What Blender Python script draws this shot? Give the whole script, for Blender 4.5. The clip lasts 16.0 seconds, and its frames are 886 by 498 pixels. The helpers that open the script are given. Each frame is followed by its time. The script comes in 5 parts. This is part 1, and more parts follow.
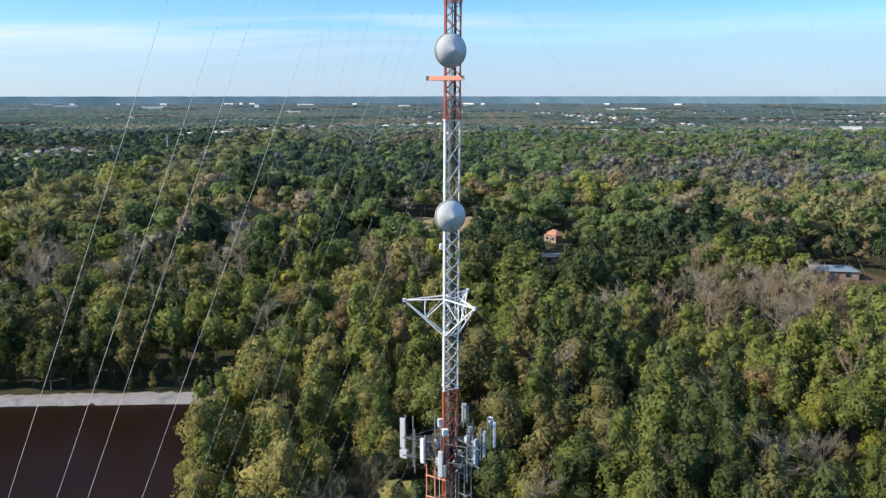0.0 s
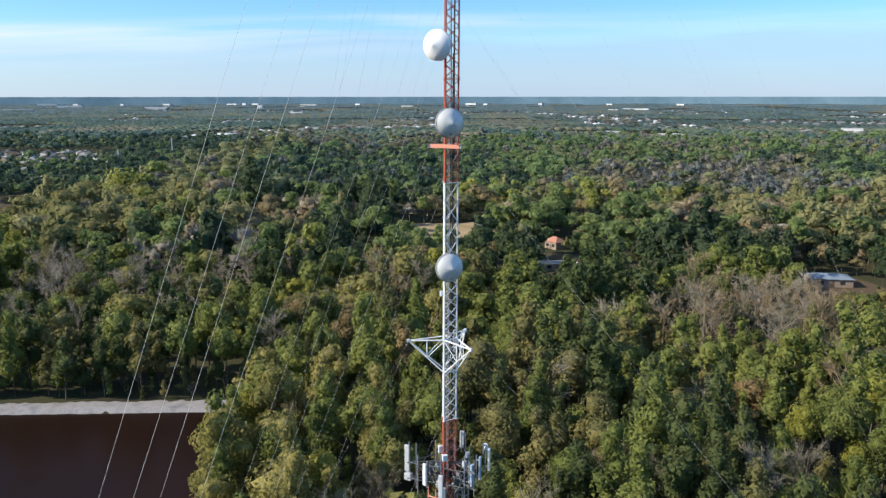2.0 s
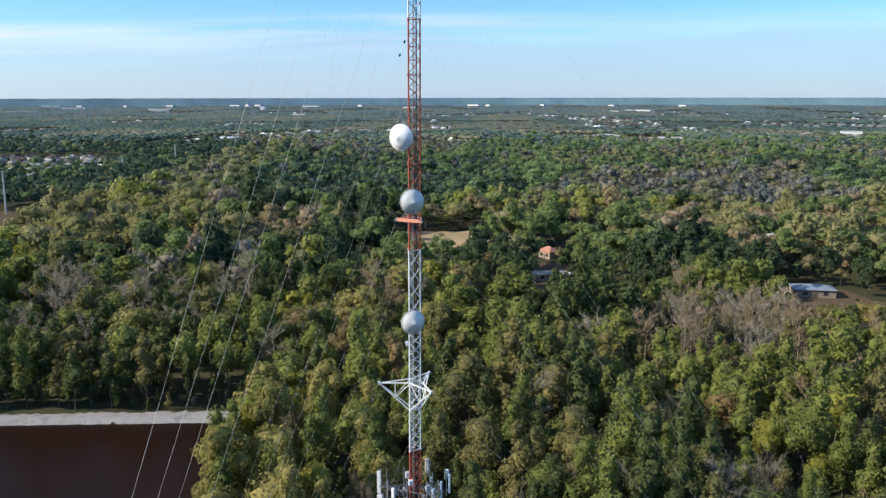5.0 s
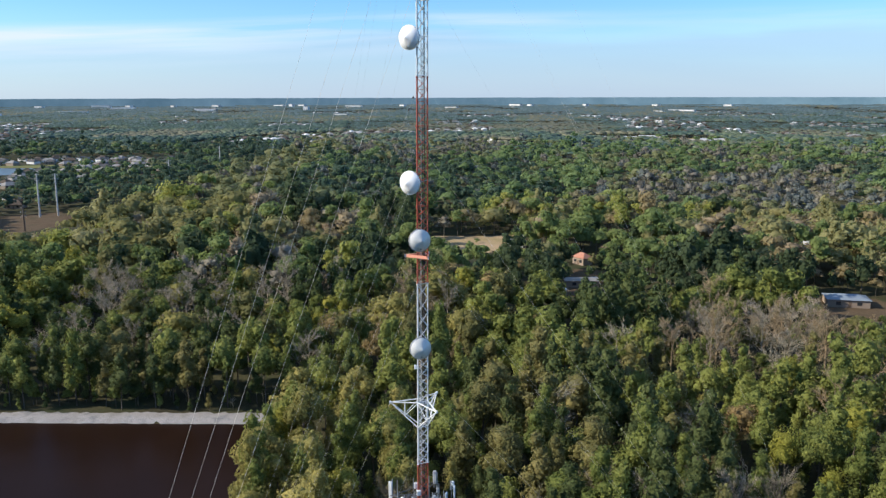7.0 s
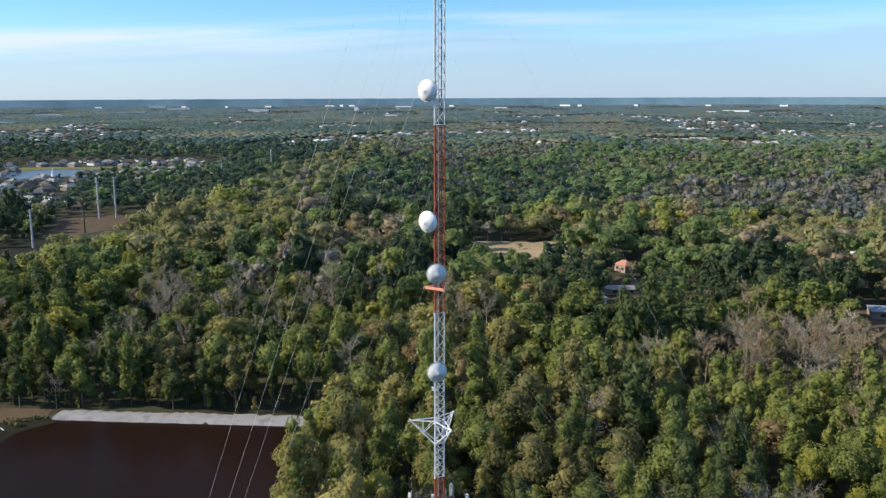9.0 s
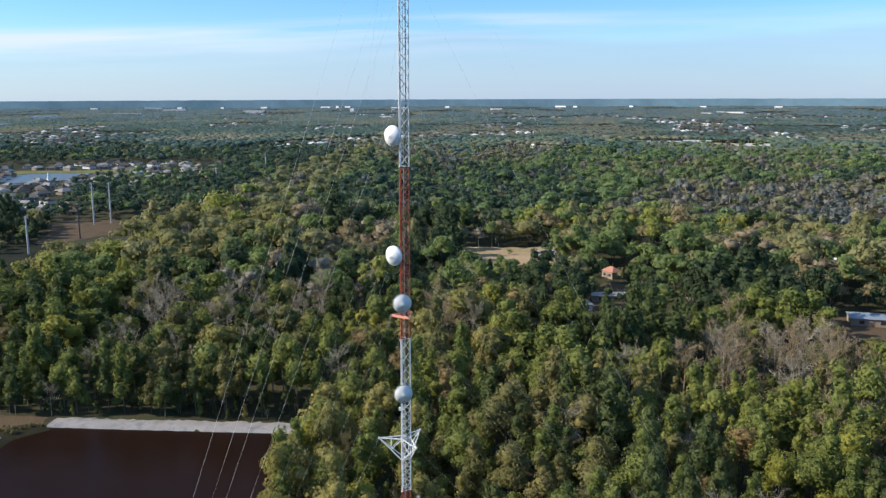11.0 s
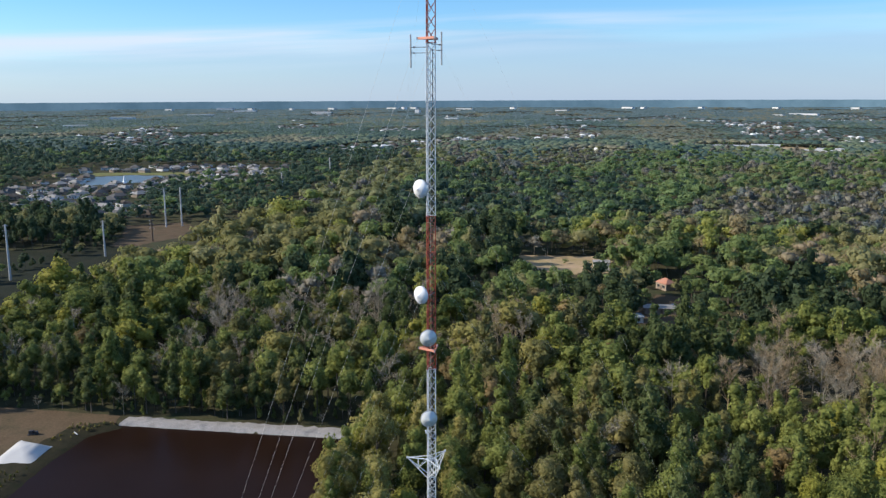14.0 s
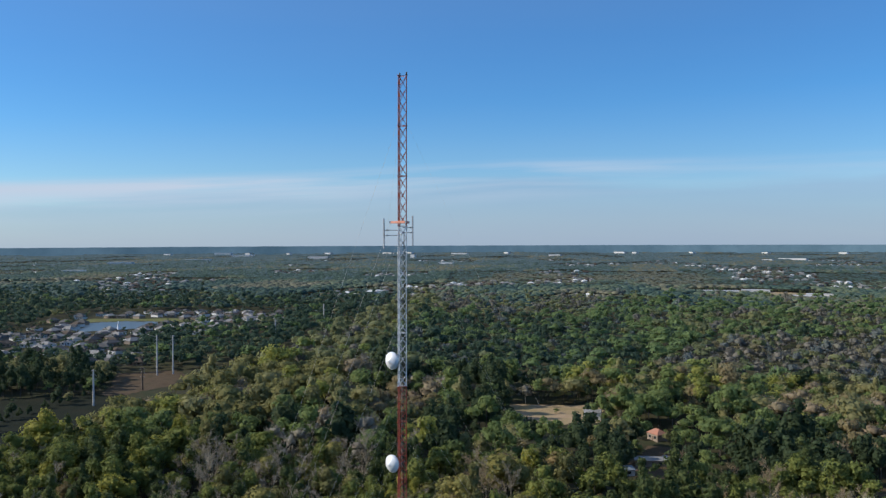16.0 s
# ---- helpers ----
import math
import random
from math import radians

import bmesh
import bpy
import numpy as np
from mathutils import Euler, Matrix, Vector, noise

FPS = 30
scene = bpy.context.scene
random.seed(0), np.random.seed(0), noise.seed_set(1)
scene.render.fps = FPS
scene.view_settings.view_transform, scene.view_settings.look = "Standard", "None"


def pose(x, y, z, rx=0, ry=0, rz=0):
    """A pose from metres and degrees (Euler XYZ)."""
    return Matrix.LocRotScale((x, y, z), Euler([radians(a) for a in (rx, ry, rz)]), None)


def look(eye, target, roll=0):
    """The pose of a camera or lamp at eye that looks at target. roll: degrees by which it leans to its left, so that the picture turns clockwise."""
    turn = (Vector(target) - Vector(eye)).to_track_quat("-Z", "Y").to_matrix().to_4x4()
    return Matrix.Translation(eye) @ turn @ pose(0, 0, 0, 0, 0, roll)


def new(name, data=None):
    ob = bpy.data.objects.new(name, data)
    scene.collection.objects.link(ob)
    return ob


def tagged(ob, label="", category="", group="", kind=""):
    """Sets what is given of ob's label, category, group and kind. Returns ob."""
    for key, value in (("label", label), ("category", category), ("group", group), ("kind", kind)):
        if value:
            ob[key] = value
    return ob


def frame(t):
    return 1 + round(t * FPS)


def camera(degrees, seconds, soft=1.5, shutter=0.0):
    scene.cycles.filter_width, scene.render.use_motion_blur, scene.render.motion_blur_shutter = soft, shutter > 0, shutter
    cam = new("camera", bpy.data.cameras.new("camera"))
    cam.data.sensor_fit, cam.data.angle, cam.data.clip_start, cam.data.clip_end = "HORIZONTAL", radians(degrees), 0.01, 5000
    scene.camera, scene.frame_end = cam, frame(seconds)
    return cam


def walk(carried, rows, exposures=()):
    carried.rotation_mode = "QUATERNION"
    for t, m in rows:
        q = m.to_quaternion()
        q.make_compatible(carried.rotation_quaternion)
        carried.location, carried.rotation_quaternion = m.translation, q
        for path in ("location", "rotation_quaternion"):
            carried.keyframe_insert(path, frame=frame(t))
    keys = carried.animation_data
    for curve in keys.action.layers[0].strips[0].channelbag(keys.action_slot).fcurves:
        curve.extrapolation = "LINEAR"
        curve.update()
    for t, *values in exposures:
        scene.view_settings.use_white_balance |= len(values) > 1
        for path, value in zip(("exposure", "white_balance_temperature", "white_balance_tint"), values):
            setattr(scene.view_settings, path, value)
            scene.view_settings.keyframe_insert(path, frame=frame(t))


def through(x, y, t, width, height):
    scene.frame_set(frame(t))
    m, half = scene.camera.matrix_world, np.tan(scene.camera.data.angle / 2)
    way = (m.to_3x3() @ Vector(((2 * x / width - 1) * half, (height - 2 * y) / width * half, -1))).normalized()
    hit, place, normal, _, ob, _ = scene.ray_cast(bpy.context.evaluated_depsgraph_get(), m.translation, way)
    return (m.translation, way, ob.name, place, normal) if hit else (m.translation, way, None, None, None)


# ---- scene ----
cam = camera(56.22, 16.0, soft=1.35)
EXPOSURES = [(0.0, 0.14, 6100, 10), (7.0, 0.09, 6100, 10), (13.0, 0.02, 6050, 10), (14.5, -0.05, 6000, 10), (15.2, -0.15, 5950, 10), (16.0, -0.46, 5900, 10)]
# seconds, place in metres, turn in degrees
ROWS = [
    (0.0, 0.0, -0.0, 61.5, 79.559, 0.017, 1.607),
    (0.5, 0.06, -1.29, 62.51, 79.556, 0.02, 1.667),
    (1.0, 0.12, -2.58, 63.51, 79.542, 0.026, 1.689),
    (1.5, 0.19, -3.87, 64.49, 79.531, 0.01, 1.739),
    (2.0, 0.31, -5.16, 65.47, 79.535, 0.029, 1.782),
    (2.5, 0.51, -6.45, 66.44, 79.542, 0.072, 1.816),
    (3.0, 0.83, -7.78, 67.4, 79.552, 0.07, 1.834),
    (3.5, 1.29, -9.13, 68.35, 79.54, 0.056, 1.861),
    (4.0, 1.91, -10.51, 69.31, 79.546, 0.071, 1.882),
    (4.2, 2.18, -11.06, 69.69, 79.546, 0.071, 1.93),
    (6.1, 5.01, -16.37, 73.36, 79.524, 0.08, 2.0),
    (6.3, 5.31, -16.92, 73.74, 79.524, 0.081, 3.161),
    (6.5, 5.61, -17.47, 74.13, 79.524, 0.081, 4.349),
    (7.0, 6.38, -18.82, 75.09, 79.48, 0.136, 4.828),
    (7.5, 7.16, -20.13, 76.05, 79.49, 0.159, 7.115),
    (8.0, 7.97, -21.42, 77.02, 79.476, 0.21, 8.352),
    (8.5, 8.83, -22.68, 78.01, 79.47, 0.199, 8.322),
    (9.0, 9.73, -23.9, 79.0, 79.471, 0.211, 8.255),
    (9.2, 10.1, -24.39, 79.39, 79.471, 0.211, 8.239),
    (11.3, 13.92, -29.4, 83.48, 79.503, 0.192, 7.893),
    (11.5, 14.28, -29.87, 83.86, 79.503, 0.192, 7.832),
    (12.0, 15.15, -31.03, 84.8, 79.505, 0.177, 8.205),
    (12.5, 15.98, -32.15, 85.73, 79.514, 0.239, 12.465),
    (13.0, 16.82, -33.24, 86.65, 79.504, 0.244, 12.645),
    (13.5, 17.67, -34.32, 87.58, 79.512, 0.247, 12.547),
    (14.0, 18.55, -35.41, 88.51, 79.521, 0.234, 12.465),
    (14.5, 19.46, -36.5, 89.42, 79.536, 0.24, 12.382),
    (15.0, 20.39, -37.61, 90.32, 81.924, 0.231, 12.297),
    (15.5, 21.33, -38.71, 91.21, 84.852, 0.231, 12.221),
    (16.0, 22.28, -39.81, 92.12, 89.384, 0.23, 12.161),
]
walk(cam, [(t, pose(x, y, z, rx, ry, rz)) for t, x, y, z, rx, ry, rz in ROWS], EXPOSURES)

# ---- light ----
SUN_ELEV, SUN_AZ = 30.0, 192.0     # degrees; azimuth counted from +x towards +y, pointing to the sun
s_el, s_az = radians(SUN_ELEV), radians(SUN_AZ)
sun_dir = Vector((math.cos(s_el) * math.cos(s_az), math.cos(s_el) * math.sin(s_az), math.sin(s_el)))
sun = new("sun", bpy.data.lights.new("sun", "SUN"))
sun.data.energy, sun.data.angle, sun.data.color = 6.6, radians(0.6), (1.0, 0.88, 0.7)
sun.matrix_world = look(sun_dir * 300, (0, 0, 0))
world = bpy.data.worlds.new("sky")
scene.world = world
world.use_nodes = True
wn, wl = world.node_tree.nodes, world.node_tree.links
sky = wn.new("ShaderNodeTexSky")
sky.sky_type, sky.sun_disc = "NISHITA", False
sky.sun_elevation, sky.sun_rotation = s_el, radians(90.0 - SUN_AZ)
sky.air_density, sky.dust_density, sky.ozone_density = 1.0, 0.1, 5.0
background = wn["Background"]
background.inputs[1].default_value = 0.15
# a thin, wind-drawn veil of cloud low over the horizon
way = wn.new("ShaderNodeTexCoord")
apart = wn.new("ShaderNodeSeparateXYZ")
wl.new(way.outputs["Generated"], apart.inputs[0])
stretch = wn.new("ShaderNodeMapping")
stretch.inputs["Scale"].default_value = (2.2, 2.2, 16.0)
wl.new(way.outputs["Generated"], stretch.inputs[0])
veil = wn.new("ShaderNodeTexNoise")
veil.inputs["Scale"].default_value, veil.inputs["Detail"].default_value = 2.0, 6.0
wl.new(stretch.outputs[0], veil.inputs["Vector"])
slope = wn.new("ShaderNodeMath")
slope.operation = "MULTIPLY_ADD"
slope.inputs[1].default_value = -0.055
level_off = wn.new("ShaderNodeMath")
level_off.operation = "MINIMUM"
level_off.inputs[1].default_value = -0.12
wl.new(apart.outputs[0], level_off.inputs[0])
wl.new(level_off.outputs[0], slope.inputs[0])
wl.new(apart.outputs[2], slope.inputs[2])
wisp = wn.new("ShaderNodeMath")
wisp.operation = "MULTIPLY_ADD"
wisp.inputs[1].default_value = 0.055
wl.new(veil.outputs[0], wisp.inputs[0])
wl.new(slope.outputs[0], wisp.inputs[2])


def grey_ramp(stops):
    r = wn.new("ShaderNodeValToRGB")
    while len(r.color_ramp.elements) < len(stops):
        r.color_ramp.elements.new(0.5)
    for e, (p, c) in zip(r.color_ramp.elements, stops):
        e.position, e.color = p, (c, c, c, 1)
    return r


band = grey_ramp([(0.0, 0.84), (0.065, 0.68), (0.095, 0.58), (0.114, 0.26), (0.2, 0.13), (0.42, 0.34), (0.8, 0.55)])
wl.new(wisp.outputs[0], band.inputs[0])
cloud = wn.new("ShaderNodeMix")
cloud.data_type = "RGBA"
wl.new(band.outputs[0], cloud.inputs[0])
# the haze is paler on the sun's side
sunward = wn.new("ShaderNodeMapRange")
sunward.inputs["From Min"].default_value, sunward.inputs["From Max"].default_value = -0.5, 0.5
wl.new(apart.outputs[0], sunward.inputs["Value"])
haze = wn.new("ShaderNodeMix")
haze.data_type = "RGBA"
haze.inputs[6].default_value, haze.inputs[7].default_value = (3.2, 3.98, 5.2, 1), (2.55, 3.35, 4.75, 1)
wl.new(sunward.outputs[0], haze.inputs[0])
wl.new(haze.outputs[2], cloud.inputs[7])
deep = wn.new("ShaderNodeHueSaturation")
deep.inputs["Saturation"].default_value = 1.3
wl.new(sky.outputs[0], deep.inputs["Color"])
clear_air = wn.new("ShaderNodeMix")
clear_air.data_type, clear_air.blend_type = "RGBA", "MULTIPLY"
clear_air.inputs[0].default_value = 1.0
clear_air.inputs[7].default_value = (1.0, 1.1, 1.17, 1)
wl.new(deep.outputs[0], clear_air.inputs[6])
wl.new(clear_air.outputs[2], cloud.inputs[6])
sheared = wn.new("ShaderNodeCombineXYZ")
wl.new(apart.outputs[0], sheared.inputs[0])
wl.new(apart.outputs[1], sheared.inputs[1])
wl.new(slope.outputs[0], sheared.inputs[2])
comb = wn.new("ShaderNodeMapping")
comb.inputs["Scale"].default_value = (2.4, 2.4, 48.0)
wl.new(sheared.outputs[0], comb.inputs[0])
streak = wn.new("ShaderNodeTexNoise")
streak.inputs["Scale"].default_value, streak.inputs["Detail"].default_value = 1.1, 5.0
streak.inputs["Roughness"].default_value = 0.5
wl.new(comb.outputs[0], streak.inputs["Vector"])
torn = wn.new("ShaderNodeValToRGB")
torn.color_ramp.elements[0].position, torn.color_ramp.elements[1].position = 0.3, 0.52
wl.new(streak.outputs[0], torn.inputs[0])
level = grey_ramp([(0.05, 0.0), (0.076, 0.5), (0.092, 1.0), (0.103, 0.0)])
wl.new(slope.outputs[0], level.inputs[0])
amount = wn.new("ShaderNodeMath")
amount.operation = "MULTIPLY"
wl.new(torn.outputs[0], amount.inputs[0])
wl.new(level.outputs[0], amount.inputs[1])
white = wn.new("ShaderNodeMix")
white.data_type = "RGBA"
white.inputs[7].default_value = (5.3, 5.75, 6.35, 1)
thin_out = wn.new("ShaderNodeMapRange")
thin_out.inputs["From Min"].default_value, thin_out.inputs["From Max"].default_value = -0.15, 0.1
thin_out.inputs["To Min"].default_value, thin_out.inputs["To Max"].default_value = 1.0, 0.3
wl.new(apart.outputs[0], thin_out.inputs["Value"])
fading = wn.new("ShaderNodeMath")
fading.operation = "MULTIPLY"
wl.new(amount.outputs[0], fading.inputs[0])
wl.new(thin_out.outputs[0], fading.inputs[1])
wl.new(fading.outputs[0], white.inputs[0])
wl.new(cloud.outputs[2], white.inputs[6])
wl.new(white.outputs[2], background.inputs[0])


# ---- materials ----
def material(name, rough=0.8, metal=0.0, spec=0.3):
    m = bpy.data.materials.new(name)
    m.use_nodes = True
    b = m.node_tree.nodes["Principled BSDF"]
    b.inputs["Roughness"].default_value = rough
    b.inputs["Metallic"].default_value = metal
    b.inputs["Specular IOR Level"].default_value = spec
    return m, m.node_tree, b


def node(tree, kind, **inputs):
    n = tree.nodes.new(kind)
    for key, value in inputs.items():
        n.inputs[key.replace("_", " ")].default_value = value
    return n


def noise_at(tree, scale, detail=4.0, rough=0.6, coords="position"):
    n = node(tree, "ShaderNodeTexNoise", Scale=scale, Detail=detail, Roughness=rough)
    if coords == "position":
        g = tree.nodes.new("ShaderNodeNewGeometry")
        tree.links.new(g.outputs["Position"], n.inputs["Vector"])
    else:
        g = tree.nodes.new("ShaderNodeTexCoord")
        tree.links.new(g.outputs["Object"], n.inputs["Vector"])
    return n


def ramp(tree, source, stops):
    r = tree.nodes.new("ShaderNodeValToRGB")
    while len(r.color_ramp.elements) < len(stops):
        r.color_ramp.elements.new(0.5)
    for e, (p, c) in zip(r.color_ramp.elements, stops):
        e.position, e.color = p, (*c, 1)
    tree.links.new(source, r.inputs[0])
    return r


def mix(tree, a, b, fac, kind="MIX"):
    n = tree.nodes.new("ShaderNodeMix")
    n.data_type, n.blend_type = "RGBA", kind
    if isinstance(fac, float):
        n.inputs[0].default_value = fac
    else:
        tree.links.new(fac, n.inputs[0])
    for socket, v in ((n.inputs[6], a), (n.inputs[7], b)):
        if isinstance(v, tuple):
            socket.default_value = (*v, 1)
        else:
            tree.links.new(v, socket)
    return n.outputs[2]


def bump(tree, bsdf, height, strength, distance):
    b = node(tree, "ShaderNodeBump", Strength=strength, Distance=distance)
    tree.links.new(height, b.inputs["Height"])
    tree.links.new(b.outputs[0], bsdf.inputs["Normal"])


def painted(name, colour, rough=0.5, metal=0.0, wear=(0.3, 0.25, 0.2), scale=1.5, amount=0.35):
    """Paint or metal with patches of dirt and fine grain."""
    m, t, b = material(name, rough, metal, 0.4)
    big, fine = noise_at(t, scale), noise_at(t, scale * 14)
    r = ramp(t, big.outputs[0], [(0.5, (0, 0, 0)), (0.75, (amount,) * 3)])
    c = mix(t, colour, wear, r.outputs[0])
    f = ramp(t, fine.outputs[0], [(0.3, (0.82,) * 3), (0.7, (1.0,) * 3)])
    t.links.new(mix(t, c, f.outputs[0], 1.0, "MULTIPLY"), b.inputs["Base Color"])
    bump(t, b, fine.outputs[0], 0.15, 0.01)
    return m


def foliage(name, dark, light, leaf_scale=1.6, patch=0.09, through=0.22, even=0.0, relief=0.5, speckle=1.0):
    """Leaves: tree-sized hue patches, leaf-sized grain and relief, and a difference from mass to mass."""
    m, t, b = material(name, 0.65, 0.0, 0.15)
    patch_n, grain = noise_at(t, patch, 2.0), noise_at(t, leaf_scale, 4.0, 0.7)
    geo = t.nodes.new("ShaderNodeNewGeometry")
    info = t.nodes.new("ShaderNodeObjectInfo")
    a = ramp(t, patch_n.outputs[0], [(0.3, dark), (0.7, light)])
    g = ramp(t, grain.outputs[0], [(0.32, (0.88 - 0.43 * speckle,) * 3), (0.68, (0.88 + 0.42 * speckle,) * 3)])
    c = mix(t, a.outputs[0], g.outputs[0], 1.0, "MULTIPLY")
    i = ramp(t, geo.outputs["Random Per Island"], [(0.0, (0.66 + 0.2 * even, 0.7 + 0.2 * even, 0.68 + 0.2 * even)), (1.0, (1.28 - 0.15 * even, 1.22 - 0.12 * even, 1.12))])
    c = mix(t, c, i.outputs[0], 1.0, "MULTIPLY")
    o = ramp(t, info.outputs["Random"], [(0.0, (0.8, 0.85, 0.8)), (1.0, (1.2, 1.15, 1.1))])
    c = mix(t, c, o.outputs[0], 1.0, "MULTIPLY")
    t.links.new(c, b.inputs["Base Color"])
    bump(t, b, grain.outputs[0], 1.0, relief)
    if through:
        tr = t.nodes.new("ShaderNodeBsdfTranslucent")
        t.links.new(c, tr.inputs[0])
        s = node(t, "ShaderNodeMixShader", Fac=through)
        t.links.new(b.outputs[0], s.inputs[1])
        t.links.new(tr.outputs[0], s.inputs[2])
        t.links.new(s.outputs[0], t.nodes["Material Output"].inputs[0])
    return m


def soil(name, a, b_, c, scale, relief=0.05):
    m, t, b = material(name, 0.95, 0.0, 0.1)
    big, fine = noise_at(t, scale, 6.0), noise_at(t, scale * 22, 5.0)
    r = ramp(t, big.outputs[0], [(0.3, a), (0.5, b_), (0.7, c)])
    f = ramp(t, fine.outputs[0], [(0.3, (0.7,) * 3), (0.7, (1.15,) * 3)])
    t.links.new(mix(t, r.outputs[0], f.outputs[0], 1.0, "MULTIPLY"), b.inputs["Base Color"])
    bump(t, b, fine.outputs[0], 0.5, relief)
    return m


M_ORANGE = painted("mast_orange", (0.4, 0.085, 0.045), 0.55, wear=(0.42, 0.2, 0.14), scale=0.7, amount=0.6)
M_WHITE = painted("mast_white", (0.78, 0.78, 0.76), 0.45, wear=(0.5, 0.47, 0.42))
M_ORANGE_PALE = painted("bracket_orange", (0.78, 0.32, 0.21), 0.5, wear=(0.6, 0.33, 0.24))
M_GALV = painted("galvanised", (0.42, 0.44, 0.46), 0.45, 0.6)
M_RADOME = painted("radome_white", (0.9, 0.9, 0.89), 0.4, wear=(0.82, 0.81, 0.79), scale=1.2, amount=0.5)
M_RADOME_GREY = painted("radome_grey", (0.7, 0.7, 0.66), 0.3, wear=(0.54, 0.55, 0.52), scale=1.2, amount=0.6)
M_SHROUD = painted("shroud_grey", (0.26, 0.27, 0.28), 0.45)
M_DARK_STEEL = painted("dark_steel", (0.15, 0.155, 0.16), 0.5, 0.4)
M_PANEL = painted("panel_white", (0.78, 0.79, 0.78), 0.4)
M_PANEL_GREY = painted("panel_grey", (0.5, 0.51, 0.52), 0.45)
M_PANEL_BLUE = painted("panel_blue_grey", (0.36, 0.44, 0.52), 0.45)
M_CABLE = painted("black_cable", (0.03, 0.03, 0.032), 0.55)
M_WIRE = painted("steel_wire", (0.76, 0.7, 0.6), 0.6, 0.0)
M_POLE = painted("pole_concrete", (0.55, 0.53, 0.5), 0.7)
M_POLE_WOOD = painted("pole_wood", (0.16, 0.11, 0.075), 0.8)
M_BARK = painted("bark", (0.11, 0.09, 0.07), 0.9, wear=(0.26, 0.235, 0.2), scale=1.0, amount=0.8)
LEAF_HUES = {
    "green": ((0.185, 0.225, 0.062), (0.28, 0.31, 0.085)),
    "dark": ((0.118, 0.15, 0.056), (0.175, 0.205, 0.076)),
    "yellow": ((0.28, 0.28, 0.055), (0.36, 0.34, 0.072)),
    "olive": ((0.23, 0.216, 0.082), (0.3, 0.27, 0.11)),
    "soft": ((0.235, 0.215, 0.068), (0.3, 0.265, 0.09)),
    "rust": ((0.27, 0.205, 0.098), (0.35, 0.265, 0.125)),
    "grey": ((0.34, 0.3, 0.23), (0.48, 0.42, 0.33)),
    "tan": ((0.38, 0.285, 0.18), (0.5, 0.385, 0.25)),
}
LEAF, WOOD_LEAF, COUNTRY_HAZE_LEAF = {}, {}, {}
for kind_, (deep_c, pale_c) in LEAF_HUES.items():
    bare_kind = kind_ in ("grey", "tan")
    lit = 1.24 if kind_ == "soft" else 1.04 if kind_ == "yellow" else 0.88
    LEAF[kind_] = foliage("leaves_" + kind_, tuple(lit * c for c in deep_c), tuple(lit * c for c in pale_c), 3.2, 0.13, 0.12 if bare_kind else 0.34, 0.55, 0.3, 0.85)
    # distance haze is put into the farther leaf colours as added blue
    far_c, haze_blue = {"dark": (0.68, 0.01), "green": (1.08, 0.014), "soft": (1.06, 0.01), "grey": (0.78, 0.0), "tan": (0.78, 0.0)}.get(kind_, (1.2, 0.012))
    WOOD_LEAF[kind_] = foliage("woods_" + kind_, tuple(far_c * c + haze_blue * k for k, c in enumerate(deep_c)), tuple(far_c * c + haze_blue * k for k, c in enumerate(pale_c)), 1.6, 0.1, 0.2 if bare_kind else 0.46, 1.15, 0.3, 0.45)
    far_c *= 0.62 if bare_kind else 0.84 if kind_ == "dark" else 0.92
    # farthest copy: more haze blue, less red and less contrast
    COUNTRY_HAZE_LEAF[kind_] = foliage("country_" + kind_, tuple(far_c * q * c + 0.018 * k for k, (q, c) in enumerate(zip((0.92, 1.0, 1.05), deep_c))), tuple(far_c * q * c + 0.022 * k for k, (q, c) in enumerate(zip((0.92, 1.0, 1.05), pale_c))), 1.2, 0.07, 0.2 if bare_kind else 0.46, 1.3, 0.3, 0.35)
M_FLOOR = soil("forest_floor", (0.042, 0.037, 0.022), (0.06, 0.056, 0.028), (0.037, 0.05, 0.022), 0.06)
# bluish grey patches in the sand colour stand in for tree shadow
M_SAND = soil("pale_sand", (0.17, 0.17, 0.175), (0.33, 0.31, 0.295), (0.24, 0.225, 0.21), 0.2)
M_DIRT = soil("brown_earth", (0.085, 0.058, 0.034), (0.118, 0.083, 0.05), (0.07, 0.058, 0.032), 0.08)
M_CLEAR = soil("sandy_clearing", (0.42, 0.3, 0.19), (0.36, 0.27, 0.15), (0.27, 0.22, 0.1), 0.06)
M_GRASS = soil("grass_verge", (0.13, 0.15, 0.05), (0.17, 0.17, 0.06), (0.12, 0.11, 0.05), 0.05)
# near-black ground colour paints the tree shade lying over the cleared strip
M_STRIP_SHADE = soil("strip_tree_shade", (0.012, 0.015, 0.008), (0.018, 0.022, 0.012), (0.026, 0.024, 0.014), 0.08, 0.2)
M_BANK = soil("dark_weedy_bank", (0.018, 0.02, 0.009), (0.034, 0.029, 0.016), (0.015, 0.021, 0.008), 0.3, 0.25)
m_tarp = painted("white_tarpaulin", (0.55, 0.53, 0.5), 0.5, wear=(0.6, 0.57, 0.52), scale=0.4)

M_WATER, tree_w, bs = material("brown_water", 0.3, 0.0, 0.03)
wv = noise_at(tree_w, 0.9, 3.0)
wb = noise_at(tree_w, 0.03, 2.0)
wr = ramp(tree_w, wb.outputs[0], [(0.35, (0.0135, 0.0066, 0.004)), (0.7, (0.019, 0.0095, 0.006))])
tree_w.links.new(wr.outputs[0], bs.inputs["Base Color"])
bump(tree_w, bs, wv.outputs[0], 0.12, 0.03)
